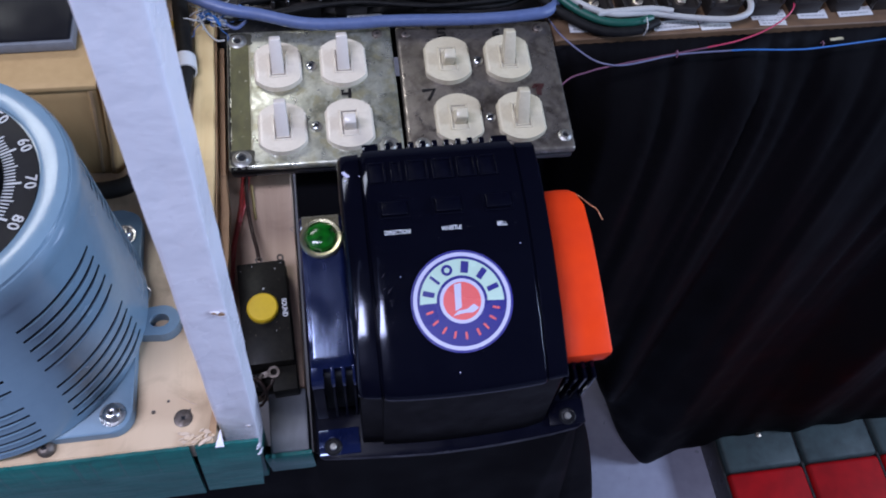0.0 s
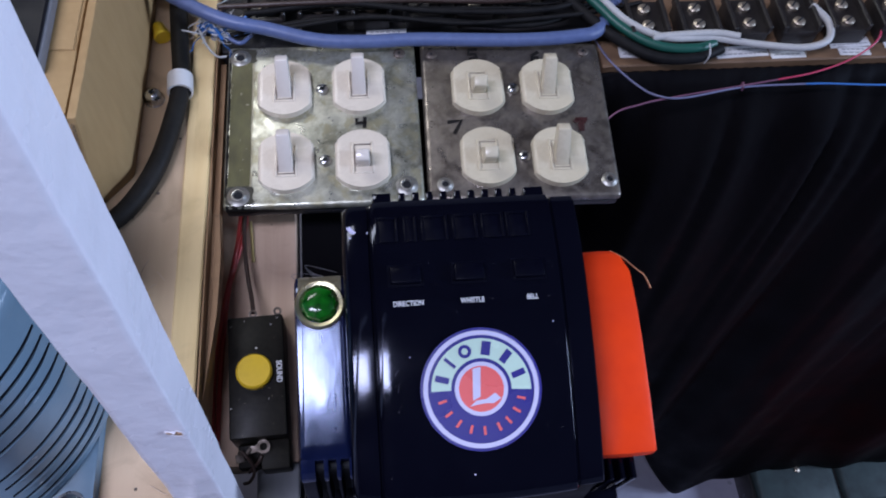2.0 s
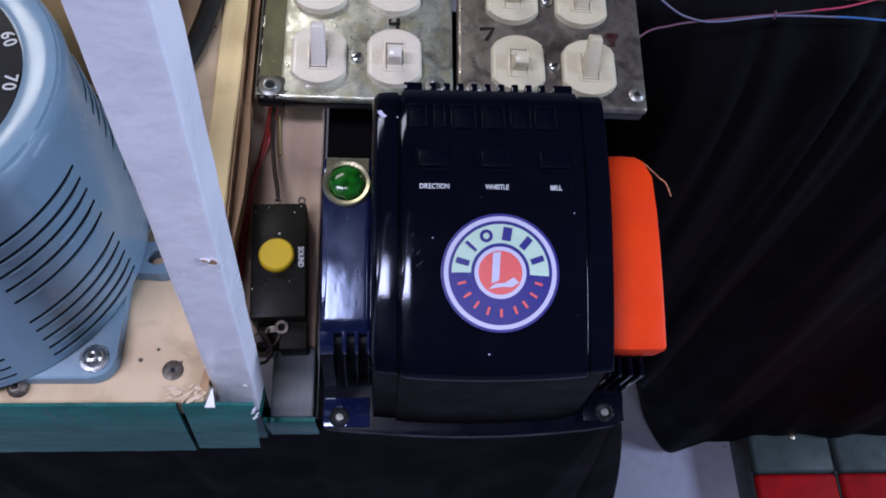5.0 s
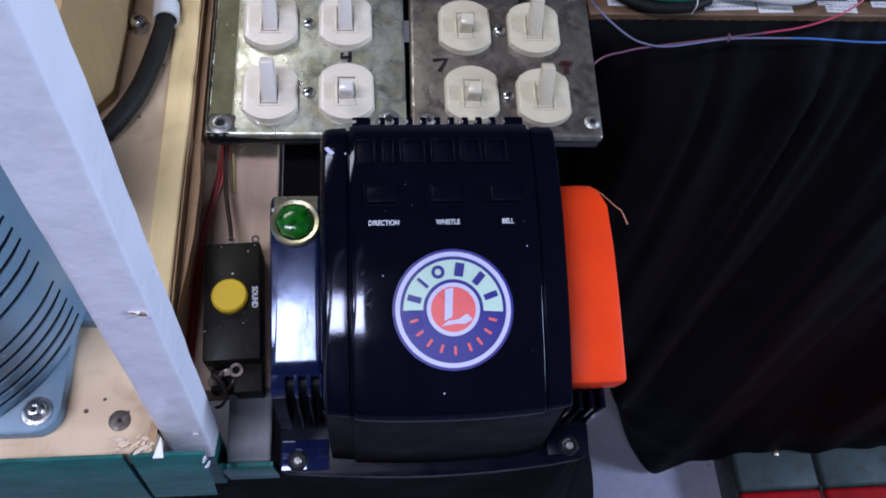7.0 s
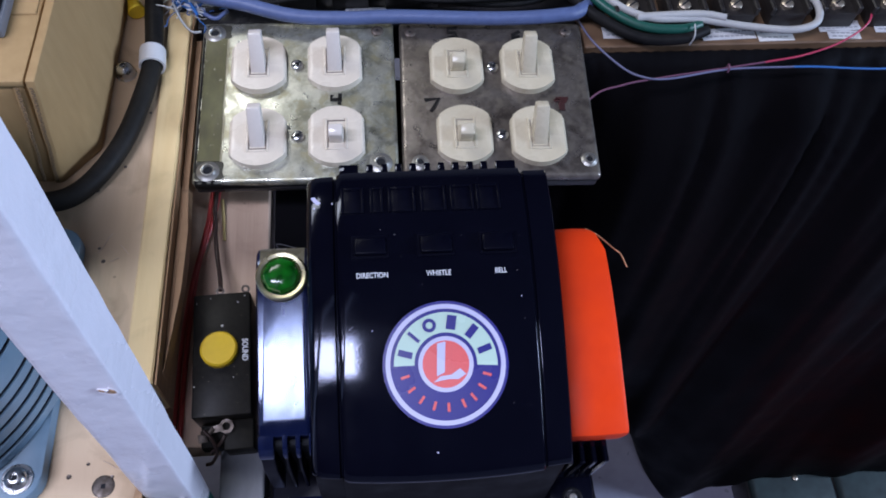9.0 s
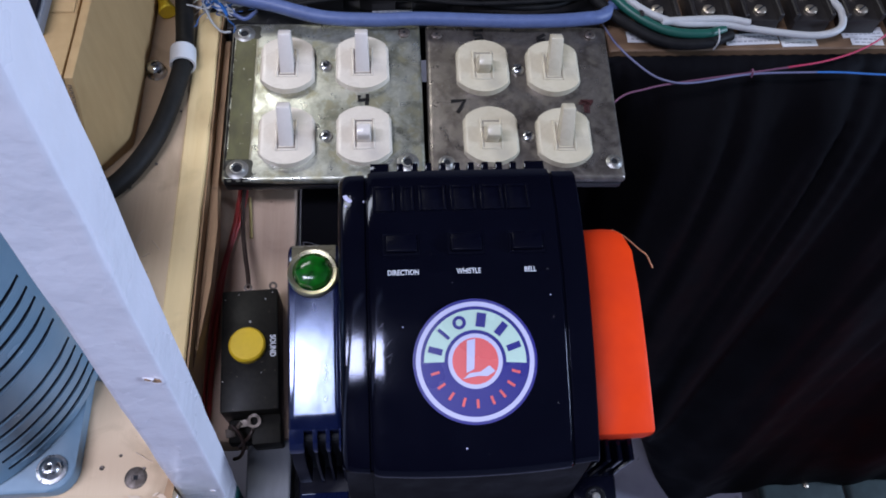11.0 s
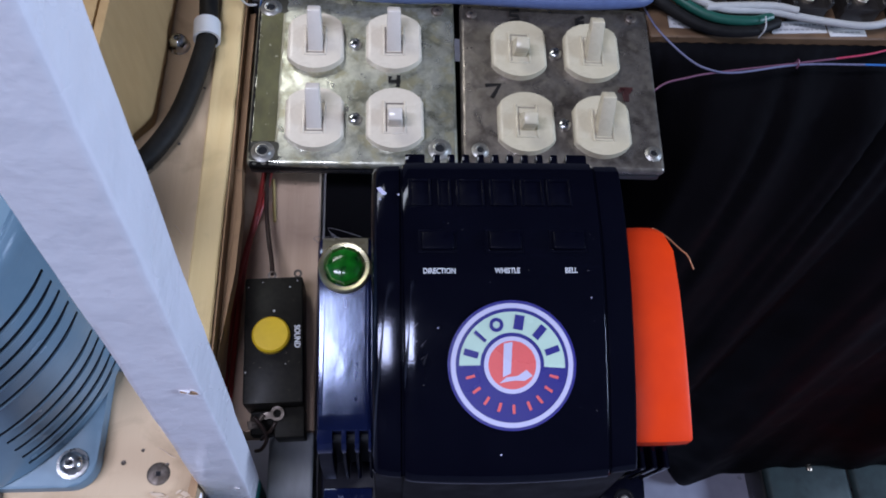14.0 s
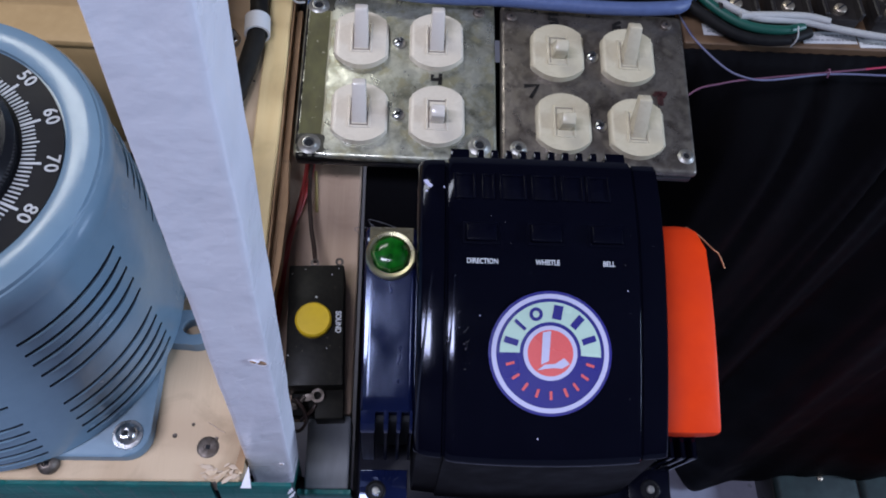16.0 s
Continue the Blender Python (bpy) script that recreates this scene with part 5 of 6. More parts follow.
# ---- cardboard box ----


def crushed(x, y, z):
    """How far the box's near corner is pushed in at x, y, z: most at the foot of the corner."""
    lean = 0.035 * (0.069 - z)
    push = 0.0150 * max(0.0, 1 - max(0.0, y) / 0.019) * (1 - z / 0.069) ** 1.1
    return lean - push * min(1.0, max(0.0, (x + 0.08) / 0.06)) + 0.0004 * noise.noise((y * 40, z * 60, 2.0))


def card_wall(x0, x1, y0, y1, z0, z1, bevel=0.0010):
    """A sheet of board, cut fine enough to bend with the crushed corner."""
    bm = bmesh.new()
    box(bm, x0, x1, y0, y1, z0, z1, bevel, 2)
    for axis, cuts in ((1, [0.005, 0.010, 0.014, 0.018, 0.020, 0.024, 0.06]), (2, [0.012, 0.024, 0.036, 0.048, 0.058]), (0, [-0.08, -0.05, -0.02])):
        for c in cuts:
            at = Vector((0, 0, 0))
            at[axis] = c
            normal = Vector((0, 0, 0))
            normal[axis] = 1
            bmesh.ops.bisect_plane(bm, geom=bm.verts[:] + bm.edges[:] + bm.faces[:], plane_co=at, plane_no=normal)
    for v in bm.verts:
        v.co.x += crushed(v.co.x, v.co.y, v.co.z)
    return bm


card = empty("cardboard_box", pose(-0.0432, 0.0025, 0.0, 0, 0, -0.8), "brown corrugated cardboard box with a crushed corner on the deck", "cardboard box")
for name, *size in (("front_wall", -0.30, -0.0062, 0.0012, 0.0052, 0.0004, 0.066), ("side_wall", -0.0040, 0.0, 0.0, 0.30, 0.0004, 0.069), ("inner_wall", -0.0100, -0.0050, 0.0008, 0.30, 0.0004, 0.068), ("front_flap", -0.30, -0.0045, 0.0, 0.036, 0.0655, 0.0690), ("side_flap", -0.0290, -0.0062, 0.0365, 0.30, 0.0660, 0.0690), ("filling", -0.30, -0.0102, 0.0055, 0.30, 0.0004, 0.0640)):
    part(name, card_wall(*size), M_CARD, card, smooth=25)
for s, x in enumerate((-0.0022, -0.0077)):
    for k in range(44):
        bm = bmesh.new()
        box(bm, -0.0007, 0.0007, -0.0002, 0.0002, -0.0003, 0.0003)
        z = 0.003 + 0.00144 * k
        part("corrugation", bm, M_CARD_EDGE, card, m=pose(x + crushed(x, 0.0, z) + 0.0003 * noise.noise((k * 0.2, s, 0)), -0.0001, z, 0, 20 if k % 2 else -20, 0))
tray = empty("black_tray", pose(-0.0580, 0.0250, 0.0692), "flat glossy black tray with a grey rim on the cardboard box", "tray")
bm = bmesh.new()
box(bm, -0.25, 0.0, 0.0, 0.22, 0.0, 0.0060, 0.0012, 2)
part("rim", bm, M_GREY_PAINT, tray, "grey rim", smooth=40)
bm = bmesh.new()
box(bm, -0.2488, -0.0012, 0.0014, 0.2188, 0.0055, 0.0075, 0.0008, 1)
part("panel", bm, M_KNOB, tray)


# flat dark disc on the strip, coloured as the hole's shade
bm = bmesh.new()
lathe(bm, [(0.0042, 0.0), (0.0042, 0.0004), (0, 0.0003)], 20)
tagged(part("drilled_hole", bm, M_SLOT, m=pose(-0.0118, 0.1133, 0.0006) @ Matrix.Diagonal((1.2, 0.8, 1, 1))), "dark drilled hole in the edge strip", "hole")
nut = empty("wire_nut", pose(-0.0362, 0.1150, 0.0005, 0, 0, 20), "yellow plastic wire nut lying on the deck", "wire nut")
bm = bmesh.new()
lathe(bm, [(0.0022, 0), (0.0030, 0.0004), (0.0034, 0.0040), (0.0046, 0.0090), (0.0040, 0.0096), (0, 0.0090)], 14, m=pose(0, 0, 0.0042, 90, 0, 0))
part("cap", bm, M_YELLOW, nut, smooth=40)


# ---- cables and wires ----
def wire(name, points, r, material, label, category="wire", group="", m=None, sides=10):
    bm = bmesh.new()
    tube(bm, points, r, sides)
    return tagged(part(name, bm, material, smooth=60, m=m), label, category, group)


wire("power_cable", [(-0.0300, 0.30, 0.008), (-0.0275, 0.16, 0.0075), (-0.0243, 0.110, 0.0066), (-0.0212, 0.0760, 0.0060), (-0.0235, 0.0510, 0.0056), (-0.0305, 0.0200, 0.0054), (-0.0440, -0.0040, 0.0054), (-0.0600, -0.0110, 0.0054), (-0.0900, -0.0085, 0.0054), (-0.1300, -0.0080, 0.0054), (-0.20, -0.0090, 0.0054)], 0.0047, M_CABLE_DUSTY, "thick black rubber power cable curving over the deck", "cable", sides=16)
bm = bmesh.new()
t = bmesh.new()
lathe(t, [(0.0053, -0.0052), (0.0064, -0.0052), (0.0064, 0.0052), (0.0053, 0.0052)], 24, cap=False)
merge(bm, t, pose(-0.0214, 0.0722, 0.0063, 90, 0, 4))
tagged(part("cable_clip", bm, M_NYLON, smooth=40), "white nylon clip round the black cable", "cable clip")
bl = [(-0.06, 0.140, 0.026), (-0.0055, 0.1070, 0.019), (0.0231, 0.1000, 0.0150), (0.0487, 0.0940, 0.0120), (0.0750, 0.0930, 0.0110), (0.1001, 0.0935, 0.0110), (0.1523, 0.0910, 0.0110), (0.1850, 0.0915, 0.012), (0.2000, 0.0985, 0.010), (0.215, 0.125, 0.006)]
wire("blue_cable", bl, 0.0036, M_CABLE_BLUE, "thick blue sheathed cable running behind the switch boxes", "cable", sides=16)
wire("green_wire", [(0.17, 0.150, 0.022), (0.198, 0.1120, 0.016), (0.212, 0.0960, 0.012), (0.2300, 0.0850, 0.0095), (0.2500, 0.0830, 0.009), (0.262, 0.0870, 0.008)], 0.0026, M_WIRE_GREEN, "green insulated wire in the loom", group="loom wires")
wire("white_wire", [(0.17, 0.154, 0.024), (0.200, 0.1150, 0.018), (0.215, 0.0985, 0.014), (0.2340, 0.0885, 0.012), (0.2600, 0.0890, 0.010), (0.2850, 0.0845, 0.009), (0.3100, 0.0810, 0.009), (0.3250, 0.0850, 0.010), (0.328, 0.0960, 0.012), (0.322, 0.108, 0.013)], 0.0020, M_WIRE_WHITE, "white insulated wire looping to the terminals", group="loom wires")
wire("black_wire", [(0.16, 0.150, 0.018), (0.190, 0.1120, 0.012), (0.207, 0.0930, 0.009), (0.2280, 0.0805, 0.006), (0.2500, 0.0790, 0.006), (0.266, 0.0850, 0.006)], 0.0030, M_CABLE_BLACK, "black insulated wire in the loom", group="loom wires")
wire("grey_wire", [(0.2266, 0.0885, 0.0125), (0.240, 0.0895, 0.0125), (0.262, 0.0905, 0.012), (0.275, 0.0880, 0.0115)], 0.0021, M_WIRE_WHITE, "pale grey insulated wire in the loom", group="loom wires")
def spliced_wire(name, points, split, r, first, second, label, tail):
    """A thin wire whose far stretch, past the point `split`, has a brighter colour."""
    near, far = points[:split + 1], points[split:]
    ob = wire(name, near, r, first, label, group="thin wires")
    bm = bmesh.new()
    tube(bm, far, r * 1.04, 10)
    part("bright_stretch", bm, second, ob, tail, smooth=60)
    return ob


spliced_wire("pink_wire", [(0.180, 0.030, -0.020), (0.1985, 0.0478, -0.003), (0.2153, 0.0533, 0.0), (0.2335, 0.0572, 0.0), (0.2746, 0.0636, 0.0), (0.2950, 0.0665, 0.0004), (0.3180, 0.0705, 0.001), (0.340, 0.0770, 0.004), (0.3570, 0.0880, 0.008), (0.360, 0.105, 0.012)], 5, 0.00052, M_WIRE_MAUVE, M_WIRE_PINK, "thin mauve and red wire hanging in front of the curtain", "red insulation")
spliced_wire("thin_blue_wire", [(0.198, 0.100, 0.002), (0.2054, 0.0832, 0.0), (0.2174, 0.0655, 0.0), (0.2265, 0.0575, 0.0012), (0.2400, 0.0556, 0.0015), (0.2746, 0.0625, 0.0), (0.3100, 0.0632, 0.0), (0.3239, 0.0628, 0.0), (0.350, 0.0607, 0.0), (0.372, 0.0612, 0.0), (0.45, 0.068, 0.0)], 6, 0.00056, M_WIRE_SLATE, M_WIRE_BLUE, "thin slate and blue wire hanging in front of the curtain", "blue insulation")
wire("red_wire", [(0.0085, 0.030, -0.030), (0.0060, 0.006, -0.031), (0.0030, -0.007, -0.032), (-0.0010, -0.022, -0.033), (-0.0032, -0.040, -0.034), (-0.0050, -0.075, -0.0345), (-0.0056, -0.112, -0.035)], 0.0012, M_WIRE_RED, "red wire beside the button box", group="button wires", m=LOW)
wire("red_wire", [(0.0060, 0.030, -0.027), (0.0036, 0.004, -0.029), (0.0006, -0.014, -0.0305), (-0.0040, -0.036, -0.0325), (-0.0074, -0.070, -0.034), (-0.0082, -0.112, -0.035)], 0.0011, M_WIRE_RED, "red wire beside the button box", group="button wires", m=LOW)
wire("brown_wire", [(0.0070, 0.022, -0.028), (0.0066, 0.004, -0.027), (0.0074, -0.010, -0.026), (0.0092, -0.024, -0.025), (0.0116, -0.036, -0.0215), (0.0128, -0.0440, -0.0185)], 0.0011, M_WIRE_BROWN, "dark brown wire to the button box", group="button wires", m=LOW)
wire("yellow_wire", [(0.0085, 0.012, -0.033), (0.0092, 0.003, -0.0345), (0.0096, -0.004, -0.0350), (0.0100, -0.010, -0.0352)], 0.0008, M_WIRE_YELLOW, "yellow wire to the button box", group="button wires", m=LOW)
wire("brown_wire", [(0.0075, -0.1080, -0.0225), (0.0110, -0.1120, -0.0245), (0.0125, -0.1165, -0.0290), (0.0100, -0.1200, -0.0330), (0.0070, -0.1205, -0.0350)], 0.0008, M_WIRE_BROWN, "brown wire curling from the box lug", group="button wires", m=LOW)
wire("copper_strand", [(0.1765, -0.0405, 0.0250), (0.1815, -0.0440, 0.0250), (0.1881, -0.0500, 0.0235), (0.1905, -0.0525, 0.0235), (0.1930, -0.0580, 0.0215)], 0.00035, M_COPPER, "frayed copper strand sticking out behind the lever", "wire strand", m=LOW)

# pins and ties along the thin wires and the loom
for x, y in ((0.2742, 0.0632), (0.3711, 0.0634)):
    bm = bmesh.new()
    tube(bm, [(x - 0.0004, y - 0.0018, -0.0012), (x - 0.0002, y - 0.0010, 0.0016), (x, y + 0.0010, 0.0018), (x + 0.0002, y + 0.0020, -0.0008)], 0.0005, 6)
    tagged(part("wire_staple", bm, M_WIRE_MAUVE, smooth=60), "small staple holding the thin wires", "staple", "wire staples")
bm = bmesh.new()
box(bm, -0.0045, 0.0045, -0.0010, 0.0010, -0.0004, 0.0004, 0.0002)
tagged(part("tape_tag", bm, M_RESIDUE, m=pose(0.3822, 0.0668, 0.0006, 0, 0, 4)), "small cream tape tag over the curtain edge", "tag")
bm = bmesh.new()
tube(bm, [(0.2555, 0.0775, 0.003), (0.2562, 0.0772, 0.0080), (0.2566, 0.0790, 0.0105), (0.2566, 0.0830, 0.0125)], 0.0004, 6)
tagged(part("cable_tie", bm, M_WIRE_WHITE, smooth=60), "white cable tie round the wire loom", "cable tie")

# ---- back board with terminals ----
bm = bmesh.new()
box(bm, -0.0040, 0.1995, 0.1025, 0.42, -0.03, -0.004, 0.001)
tagged(part("backboard_low", bm, M_BOXBLACK), "dark board behind the switch boxes", "shelf board", kind="structure")
rough_board("backboard", 0.2000, 1.30, 0.0800, 0.42, -0.026, 0.0, M_BACKWOOD, "brown wooden terminal board at the table edge", "shelf board", seed=8)


def terminal(m, label, screws=2):
    th = empty("terminal_block", m, label, "terminal block", "terminal blocks")
    bm = bmesh.new()
    box(bm, -0.0098, 0.0098, -0.010, 0.016, 0.0, 0.010, 0.0008, 2)
    part("base", bm, M_TERM, th, smooth=40)
    for s in (-1, 1):
        bm = bmesh.new()
        box(bm, s * 0.0098 - 0.0012, s * 0.0098 + 0.0012, -0.010, 0.016, 0.009, 0.0145, 0.0006, 1)
        part("barrier", bm, M_TERM, th)
    for y in (-0.003, 0.009)[:screws]:
        bm = bmesh.new()
        lathe(bm, [(0.0034, 0.0100), (0.0034, 0.0118), (0.0024, 0.0126), (0, 0.0127)], 16, m=pose(0, y, 0), cap=False)
        s = part("terminal_screw", bm, M_BRASS, th, "brass screw head", smooth=40)
        bm = bmesh.new()
        box(bm, -0.0026, 0.0026, -0.0004, 0.0004, 0.0124, 0.0129, m=pose(0, y, 0, 0, 0, 40 + 900 * y))
        part("screw_slot", bm, M_SLOT, s)
    return th


for k in range(12):
    terminal(pose(0.2265 + 0.0285 * k, 0.1015 - 0.0002 * k, 0.0), "black barrier terminal block with brass screws on the brown board")
for k in range(6):
    terminal(pose(0.020 + 0.0285 * k, 0.1250, -0.004), "black barrier terminal block half hidden behind the blue cable")
rng = random.Random(3)
for x, y, w, d in ((0.2165, 0.0895, 0.011, 0.008), (0.2800, 0.0872, 0.030, 0.008), (0.3060, 0.0860, 0.020, 0.009), (0.3440, 0.0915, 0.024, 0.007), (0.3450, 0.0850, 0.018, 0.006), (0.3740, 0.0900, 0.020, 0.008), (0.4040, 0.0900, 0.024, 0.008), (0.0850, 0.1120, 0.022, 0.007)):
    lab = empty("paper_label", pose(x, y, 0.0003 if x > 0.2 else -0.0037, 0, 0, rng.uniform(-3, 3)), "small white paper label with faded writing on the board", "label", "paper labels")
    bm = bmesh.new()
    box(bm, -w / 2, w / 2, -d / 2, d / 2, 0, 0.0003)
    part("paper", bm, M_PAPER, lab)
    for r in (-1, 1):
        cursor = -w / 2 + 0.002
        while cursor < w / 2 - 0.003:
            l = rng.uniform(0.001, 0.0028)
            bm = bmesh.new()
            box(bm, cursor, cursor + l, r * d * 0.2 - 0.0005, r * d * 0.2 + 0.0005, 0.0003, 0.0004)
            part("faded_writing", bm, M_FADED, lab)
            cursor += l + 0.0008
# loose wires and ties behind the boxes
rng = random.Random(11)
for k in range(14):
    y, z = 0.104 + 0.004 * k * rng.uniform(0.6, 1.2), 0.004 + rng.uniform(0, 0.012)
    x0 = rng.uniform(-0.02, 0.03)
    mt = rng.choice([M_CABLE_BLACK, M_CABLE_BLACK, M_WIRE_BROWN, M_CABLE_BLACK, M_WIRE_BROWN, M_COPPER if k == 4 else M_CABLE_BLACK])
    wire("loose_wire", [(x0, y + rng.uniform(-0.004, 0.004), z), (x0 + 0.05, y + rng.uniform(-0.004, 0.004), z + 0.004), (x0 + 0.10, y + rng.uniform(-0.004, 0.004), z + 0.003), (x0 + 0.16, y + rng.uniform(-0.004, 0.004), z + 0.002), (x0 + 0.20, y + 0.012, z)], rng.uniform(0.0008, 0.0018), mt, "loose thin wire in the dark tangle behind the boxes", group="loose wires", sides=7)
for k in range(9):
    pts = [(-0.016 + 0.004 * rng.random(), 0.104 + 0.01 * rng.random(), 0.004 + 0.006 * rng.random())]
    for j in range(3):
        pts.append((pts[-1][0] + rng.uniform(0.002, 0.010), pts[-1][1] + rng.uniform(-0.008, 0.006), 0.003 + rng.uniform(0, 0.010)))
    wire("wire_end", pts, rng.uniform(0.0004, 0.0010), M_WIRE_WHITE if k % 3 else M_WIRE_BLUE, "frayed pale wire end by the deck corner", group="wire ends", sides=6)

rng = random.Random(17)
for k in range(12):
    x, y = -0.0106 + 0.0035 * rng.random(), 0.1085 + 0.004 * rng.random()
    pts = [(x, y, 0.006), (x + rng.uniform(0.002, 0.006), y - rng.uniform(0.001, 0.006), 0.008), (x + rng.uniform(0.006, 0.013), y - rng.uniform(0.004, 0.011), 0.005 + 0.004 * rng.random())]
    wire("wire_end", pts, rng.uniform(0.0002, 0.0005), M_NYLON if k % 4 else M_WIRE_BLUE, "frayed pale wire end by the deck corner", group="wire ends", sides=5)
rng = random.Random(29)
for k in range(26):
    x, y, z = rng.uniform(-0.016, 0.004), rng.uniform(0.100, 0.118), rng.uniform(0.004, 0.012)
    turn, pts = rng.uniform(0, 6.28), [(x, y, z)]
    for j in range(4):
        turn += rng.uniform(-0.9, 0.9)
        pts.append((pts[-1][0] + 0.0036 * math.cos(turn), pts[-1][1] + 0.0030 * math.sin(turn), max(0.002, pts[-1][2] + rng.uniform(-0.002, 0.002))))
    wire("wire_end", pts, rng.uniform(0.00018, 0.00042), (M_NYLON, M_NYLON, M_WIRE_WHITE, M_WIRE_BLUE)[k % 4], "frayed pale wire end by the deck corner", group="wire ends", sides=5)
for k in range(7):
    x, y = rng.uniform(0.036, 0.052), rng.uniform(-0.046, -0.022)
    wire("stray_fibre", [(x, y, -0.030), (x + rng.uniform(-0.006, 0.006), y + rng.uniform(-0.003, 0.006), -0.026), (x + rng.uniform(0.004, 0.014), y + rng.uniform(-0.006, 0.006), -0.029)], 0.00012, M_DUST, "fine pale fibre in the dark gap beside the controller", "fibre", "stray fibres", m=LOW, sides=4)
wire("wire_end", [(0.0020, 0.1010, 0.008), (0.0080, 0.0985, 0.007), (0.0140, 0.1030, 0.008)], 0.0011, M_CABLE_BLUE, "short blue wire tail by the deck corner", group="wire ends", sides=8)


# ---- curtains ----
def cloth(name, rows, label):
    """Cloth over a grid of places, row by row."""
    bm = bmesh.new()
    grid = [[bm.verts.new(q) for q in row] for row in rows]
    for a, b in zip(grid, grid[1:]):
        for k in range(len(a) - 1):
            bm.faces.new((a[k], a[k + 1], b[k + 1], b[k]))
    ob = part(name, bm, M_CURTAIN, smooth=180)
    ob.modifiers.new("cloth_thickness", "SOLIDIFY").thickness = 0.0012
    return tagged(ob, label, "curtain")


rows = []
for j in range(61):
    f = j / 60
    left = 0.15 + 0.27 * f
    row = []
    for k in range(620):
        s = (k / 619) ** 1.3
        x = left + (1.40 - left) * s
        g = math.sqrt(max(0.0, 1 - max(0.0, 1 - s / 0.05) ** 2))
        step = min(1.0, max(0.0, (x - 0.525) / 0.045))
        hem = -0.789 + step * step * (3 - 2 * step) * (0.051 - 0.004 * noise.noise((x * 16, 0, 3)))
        hem += 0.045 * max(0.0, 1 - s / 0.055) ** 2
        w = noise.noise((x * 13, f * 0.6, 2.0)) + 0.35 * noise.noise((x * 27, f * 1.2, 7.0))
        ruffle = 0.0003 * math.sin(x * 900 + 3 * noise.noise((x * 40, 0, 0))) * math.exp(-f * 22)
        gather = noise.noise((x * 62 + 1.5 * noise.noise((x * 9, f, 0)), f * 0.9, 11.0)) + 0.5 * noise.noise((x * 120, f * 1.6, 17.0))
        bulge = 0.042 * (1 - math.exp(-f * 9)) * (0.7 + 0.9 * noise.noise((x * 8, f * 0.5, 21.0))) * math.exp(-f * 1.6)
        fold = sum(d * math.exp(-abs((x - c) / (w0 if x < c else w1)) ** 1.6) for c, w0, w1, d in ((0.328, 0.010, 0.018, 0.016), (0.286, 0.008, 0.010, 0.007), (0.392, 0.012, 0.016, 0.012))) * min(1.0, 20 * f) * math.exp(-f * 6)
        y = 0.0768 - fold - bulge - 0.046 * g * f - 0.038 * (0.42 + 0.58 * f ** 0.45) * w * min(1.0, 14 * f) * min(1.0, 0.25 + g) - 0.0085 * gather * math.exp(-f * 3.2) * min(1.0, 12 * f) + ruffle
        z = -0.0008 + (hem + 0.0008) * f
        low = f ** 3 * min(1.0, max(0.0, (x - 0.46) / 0.09))
        y += low * (0.019 + 0.013 * noise.noise((x * 17, 5.0, 1.0)) - y)
        row.append((x, min(y, 0.0785), z))
    rows.append(row)
cloth("table_curtain", rows, "long black pleated curtain hanging from the table edge")
path = [(-0.60 + 0.772 * k / 150, -0.1412 if k > 122 else -0.1360, 0.0, -1.0) for k in range(151)]
path += [(0.172 + 0.006 * math.sin(a), -0.1352 - 0.006 * math.cos(a), math.sin(a), -math.cos(a)) for a in [math.pi / 2 * k / 10 for k in range(1, 11)]]
path += [(0.178, -0.1352 + 0.20 * k / 40, 1.0, 0.0) for k in range(1, 41)]
rows = []
for j in range(51):
    f = j / 50
    row = []
    for k, (x, y, ox, oy) in enumerate(path):
        u = k * 0.005
        w = noise.noise((u * 34, f * 0.7, 4.2)) + 0.5 * noise.noise((u * 80, f * 1.4, 8.1))
        out = 0.016 * (0.15 + f) * w + (0.142 * f ** 0.85 * max(0.0, ox) + 0.015 * f)
        row.append((x + ox * out, y + oy * (0.016 * (0.15 + f) * w + 0.012 * f), -0.0625 - 0.7295 * f))
    rows.append(row)
skirt = empty("shelf_skirt", pose(0, 0, 0), "gathered black cloth skirt hung round the shelf", "curtain")
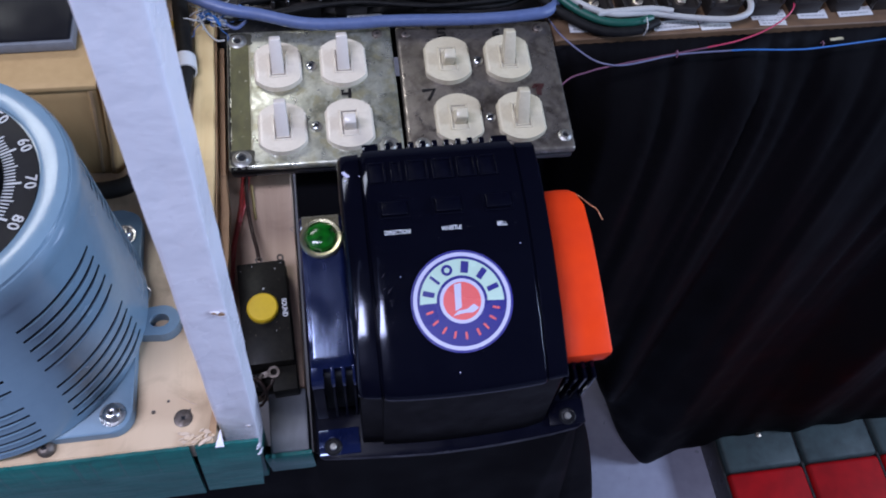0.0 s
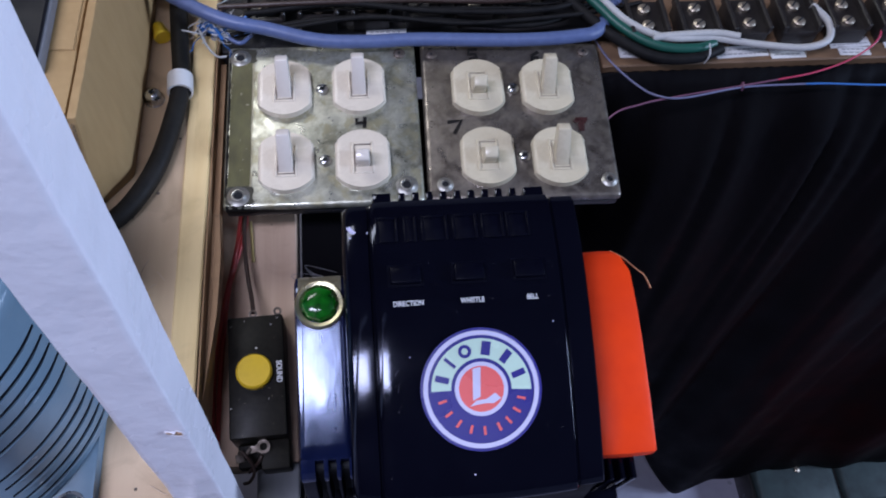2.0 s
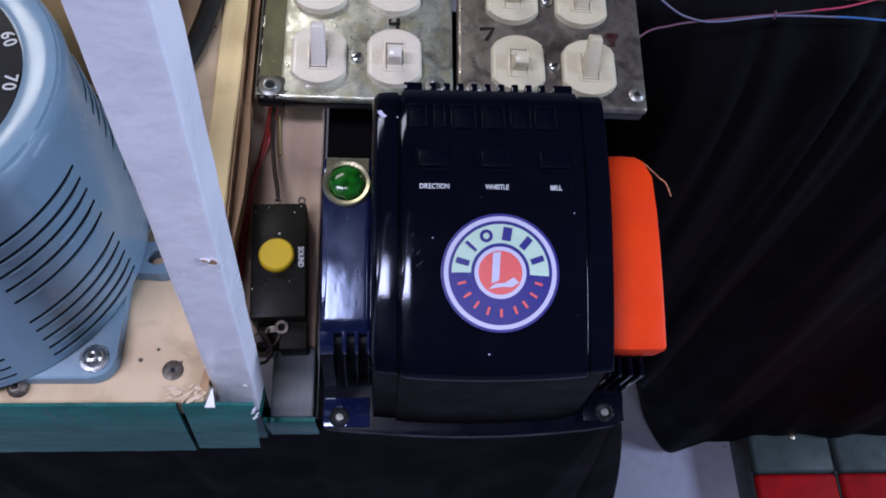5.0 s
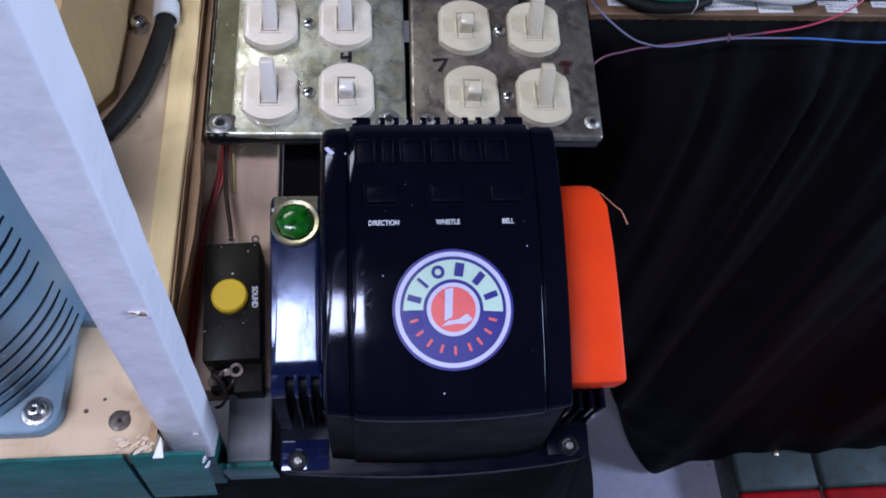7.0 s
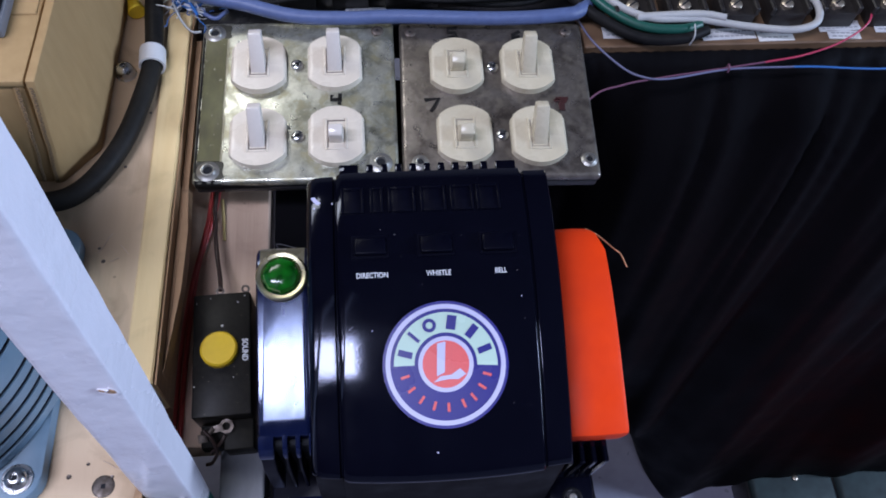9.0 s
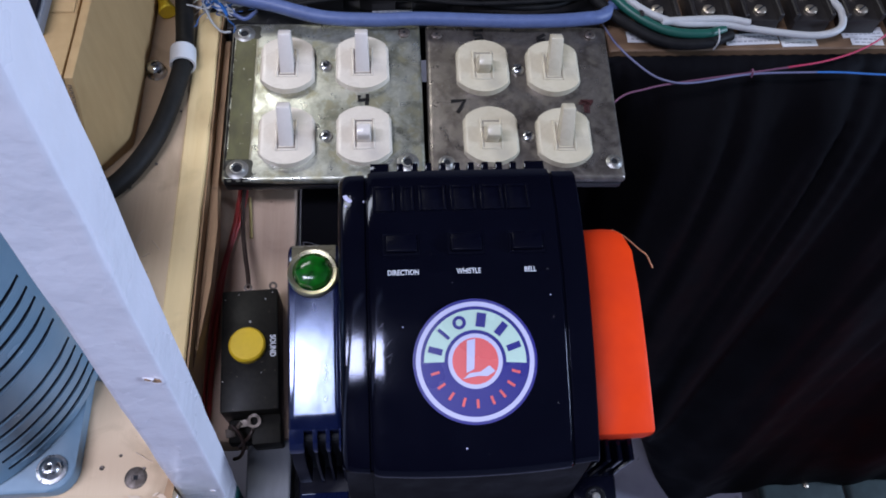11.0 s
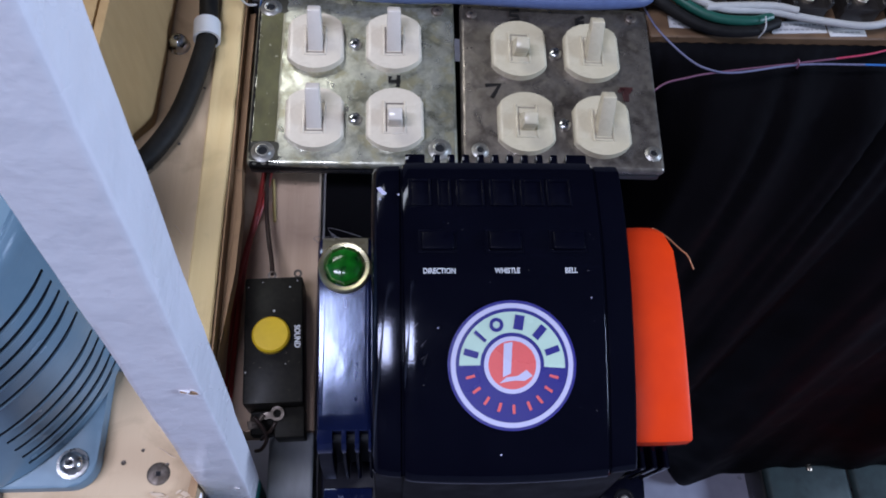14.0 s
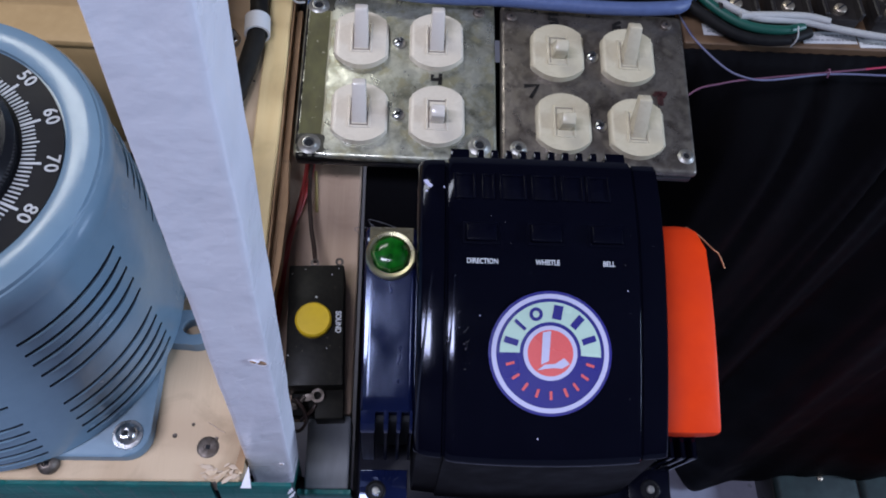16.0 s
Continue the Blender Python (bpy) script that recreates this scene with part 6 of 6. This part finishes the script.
for name, a, b in (("side_stretch", 0, 75), ("front_panel", 74, 156), ("return_panel", 155, len(path))):
    bm = bmesh.new()
    grid = [[bm.verts.new(q) for q in row[a:b]] for row in rows]
    for p, q in zip(grid, grid[1:]):
        for k in range(len(p) - 1):
            bm.faces.new((p[k], p[k + 1], q[k + 1], q[k]))
    part(name, bm, M_CLOTH, skirt, smooth=180).modifiers.new("cloth_thickness", "SOLIDIFY").thickness = 0.0012

# ---- storage bins on the floor ----
for k, (x0, x1) in enumerate(((0.5635, 0.6750), (0.6810, 0.7900), (0.7960, 0.9100))):
    bin_ = empty("storage_bin", pose(0, 0, FLOOR_Z), "shallow red plastic storage bin with grey-green rear strip", "storage bin", "storage bins")
    bm = bmesh.new()
    box(bm, x0, x1, -0.40, -0.0310, 0.0, 0.0530, 0.006, 3)
    part("body", bm, M_RED, bin_, smooth=40)
    bm = bmesh.new()
    box(bm, x0, x1, -0.0305, 0.050, 0.0, 0.0555, 0.006, 3)
    part("lid_strip", bm, M_BINGREY, bin_, "grey-green strip", smooth=40)
    bm = bmesh.new()
    box(bm, x0 - 0.0050, x0 - 0.0006, -0.38, 0.046, 0.0, 0.0480, 0.0015, 2)
    part("side_panel", bm, M_BOXBLACK, bin_, "black side panel", smooth=40)

bm = bmesh.new()
lathe(bm, [(0.0034, 0), (0.0034, 0.0014), (0.0022, 0.0022), (0, 0.0024)], 16)
tagged(part("brass_button", bm, M_BRASS, smooth=40, m=pose(0.6240, 0.0165, -0.7444)), "small bright brass button on the storage bin strip", "button")

# ---- lamp housings ----
for x, y, sx, sy, watts, colour in CEILING_LAMPS:
    th = empty("ceiling_lamp", pose(x, y, CEIL_Z), "long white fluorescent ceiling lamp", "ceiling lamp", "ceiling lamps")
    bm = bmesh.new()
    box(bm, -sx / 2 - 0.02, sx / 2 + 0.02, -sy / 2 - 0.02, sy / 2 + 0.02, -0.040, -0.001, 0.004, 2)
    part("housing", bm, M_NYLON, th)
# housing for the added east panel, out of view
x, y, z, sy, sz = ADDED_PANEL
th = empty("added_wall_lamp", pose(R, y, z), "added square white panel lamp on the unseen east wall", "wall lamp")
bm = bmesh.new()
box(bm, -0.045, -0.001, -sy / 2 - 0.03, sy / 2 + 0.03, -sz / 2 - 0.03, sz / 2 + 0.03, 0.004, 2)
part("housing", bm, M_NYLON, th)
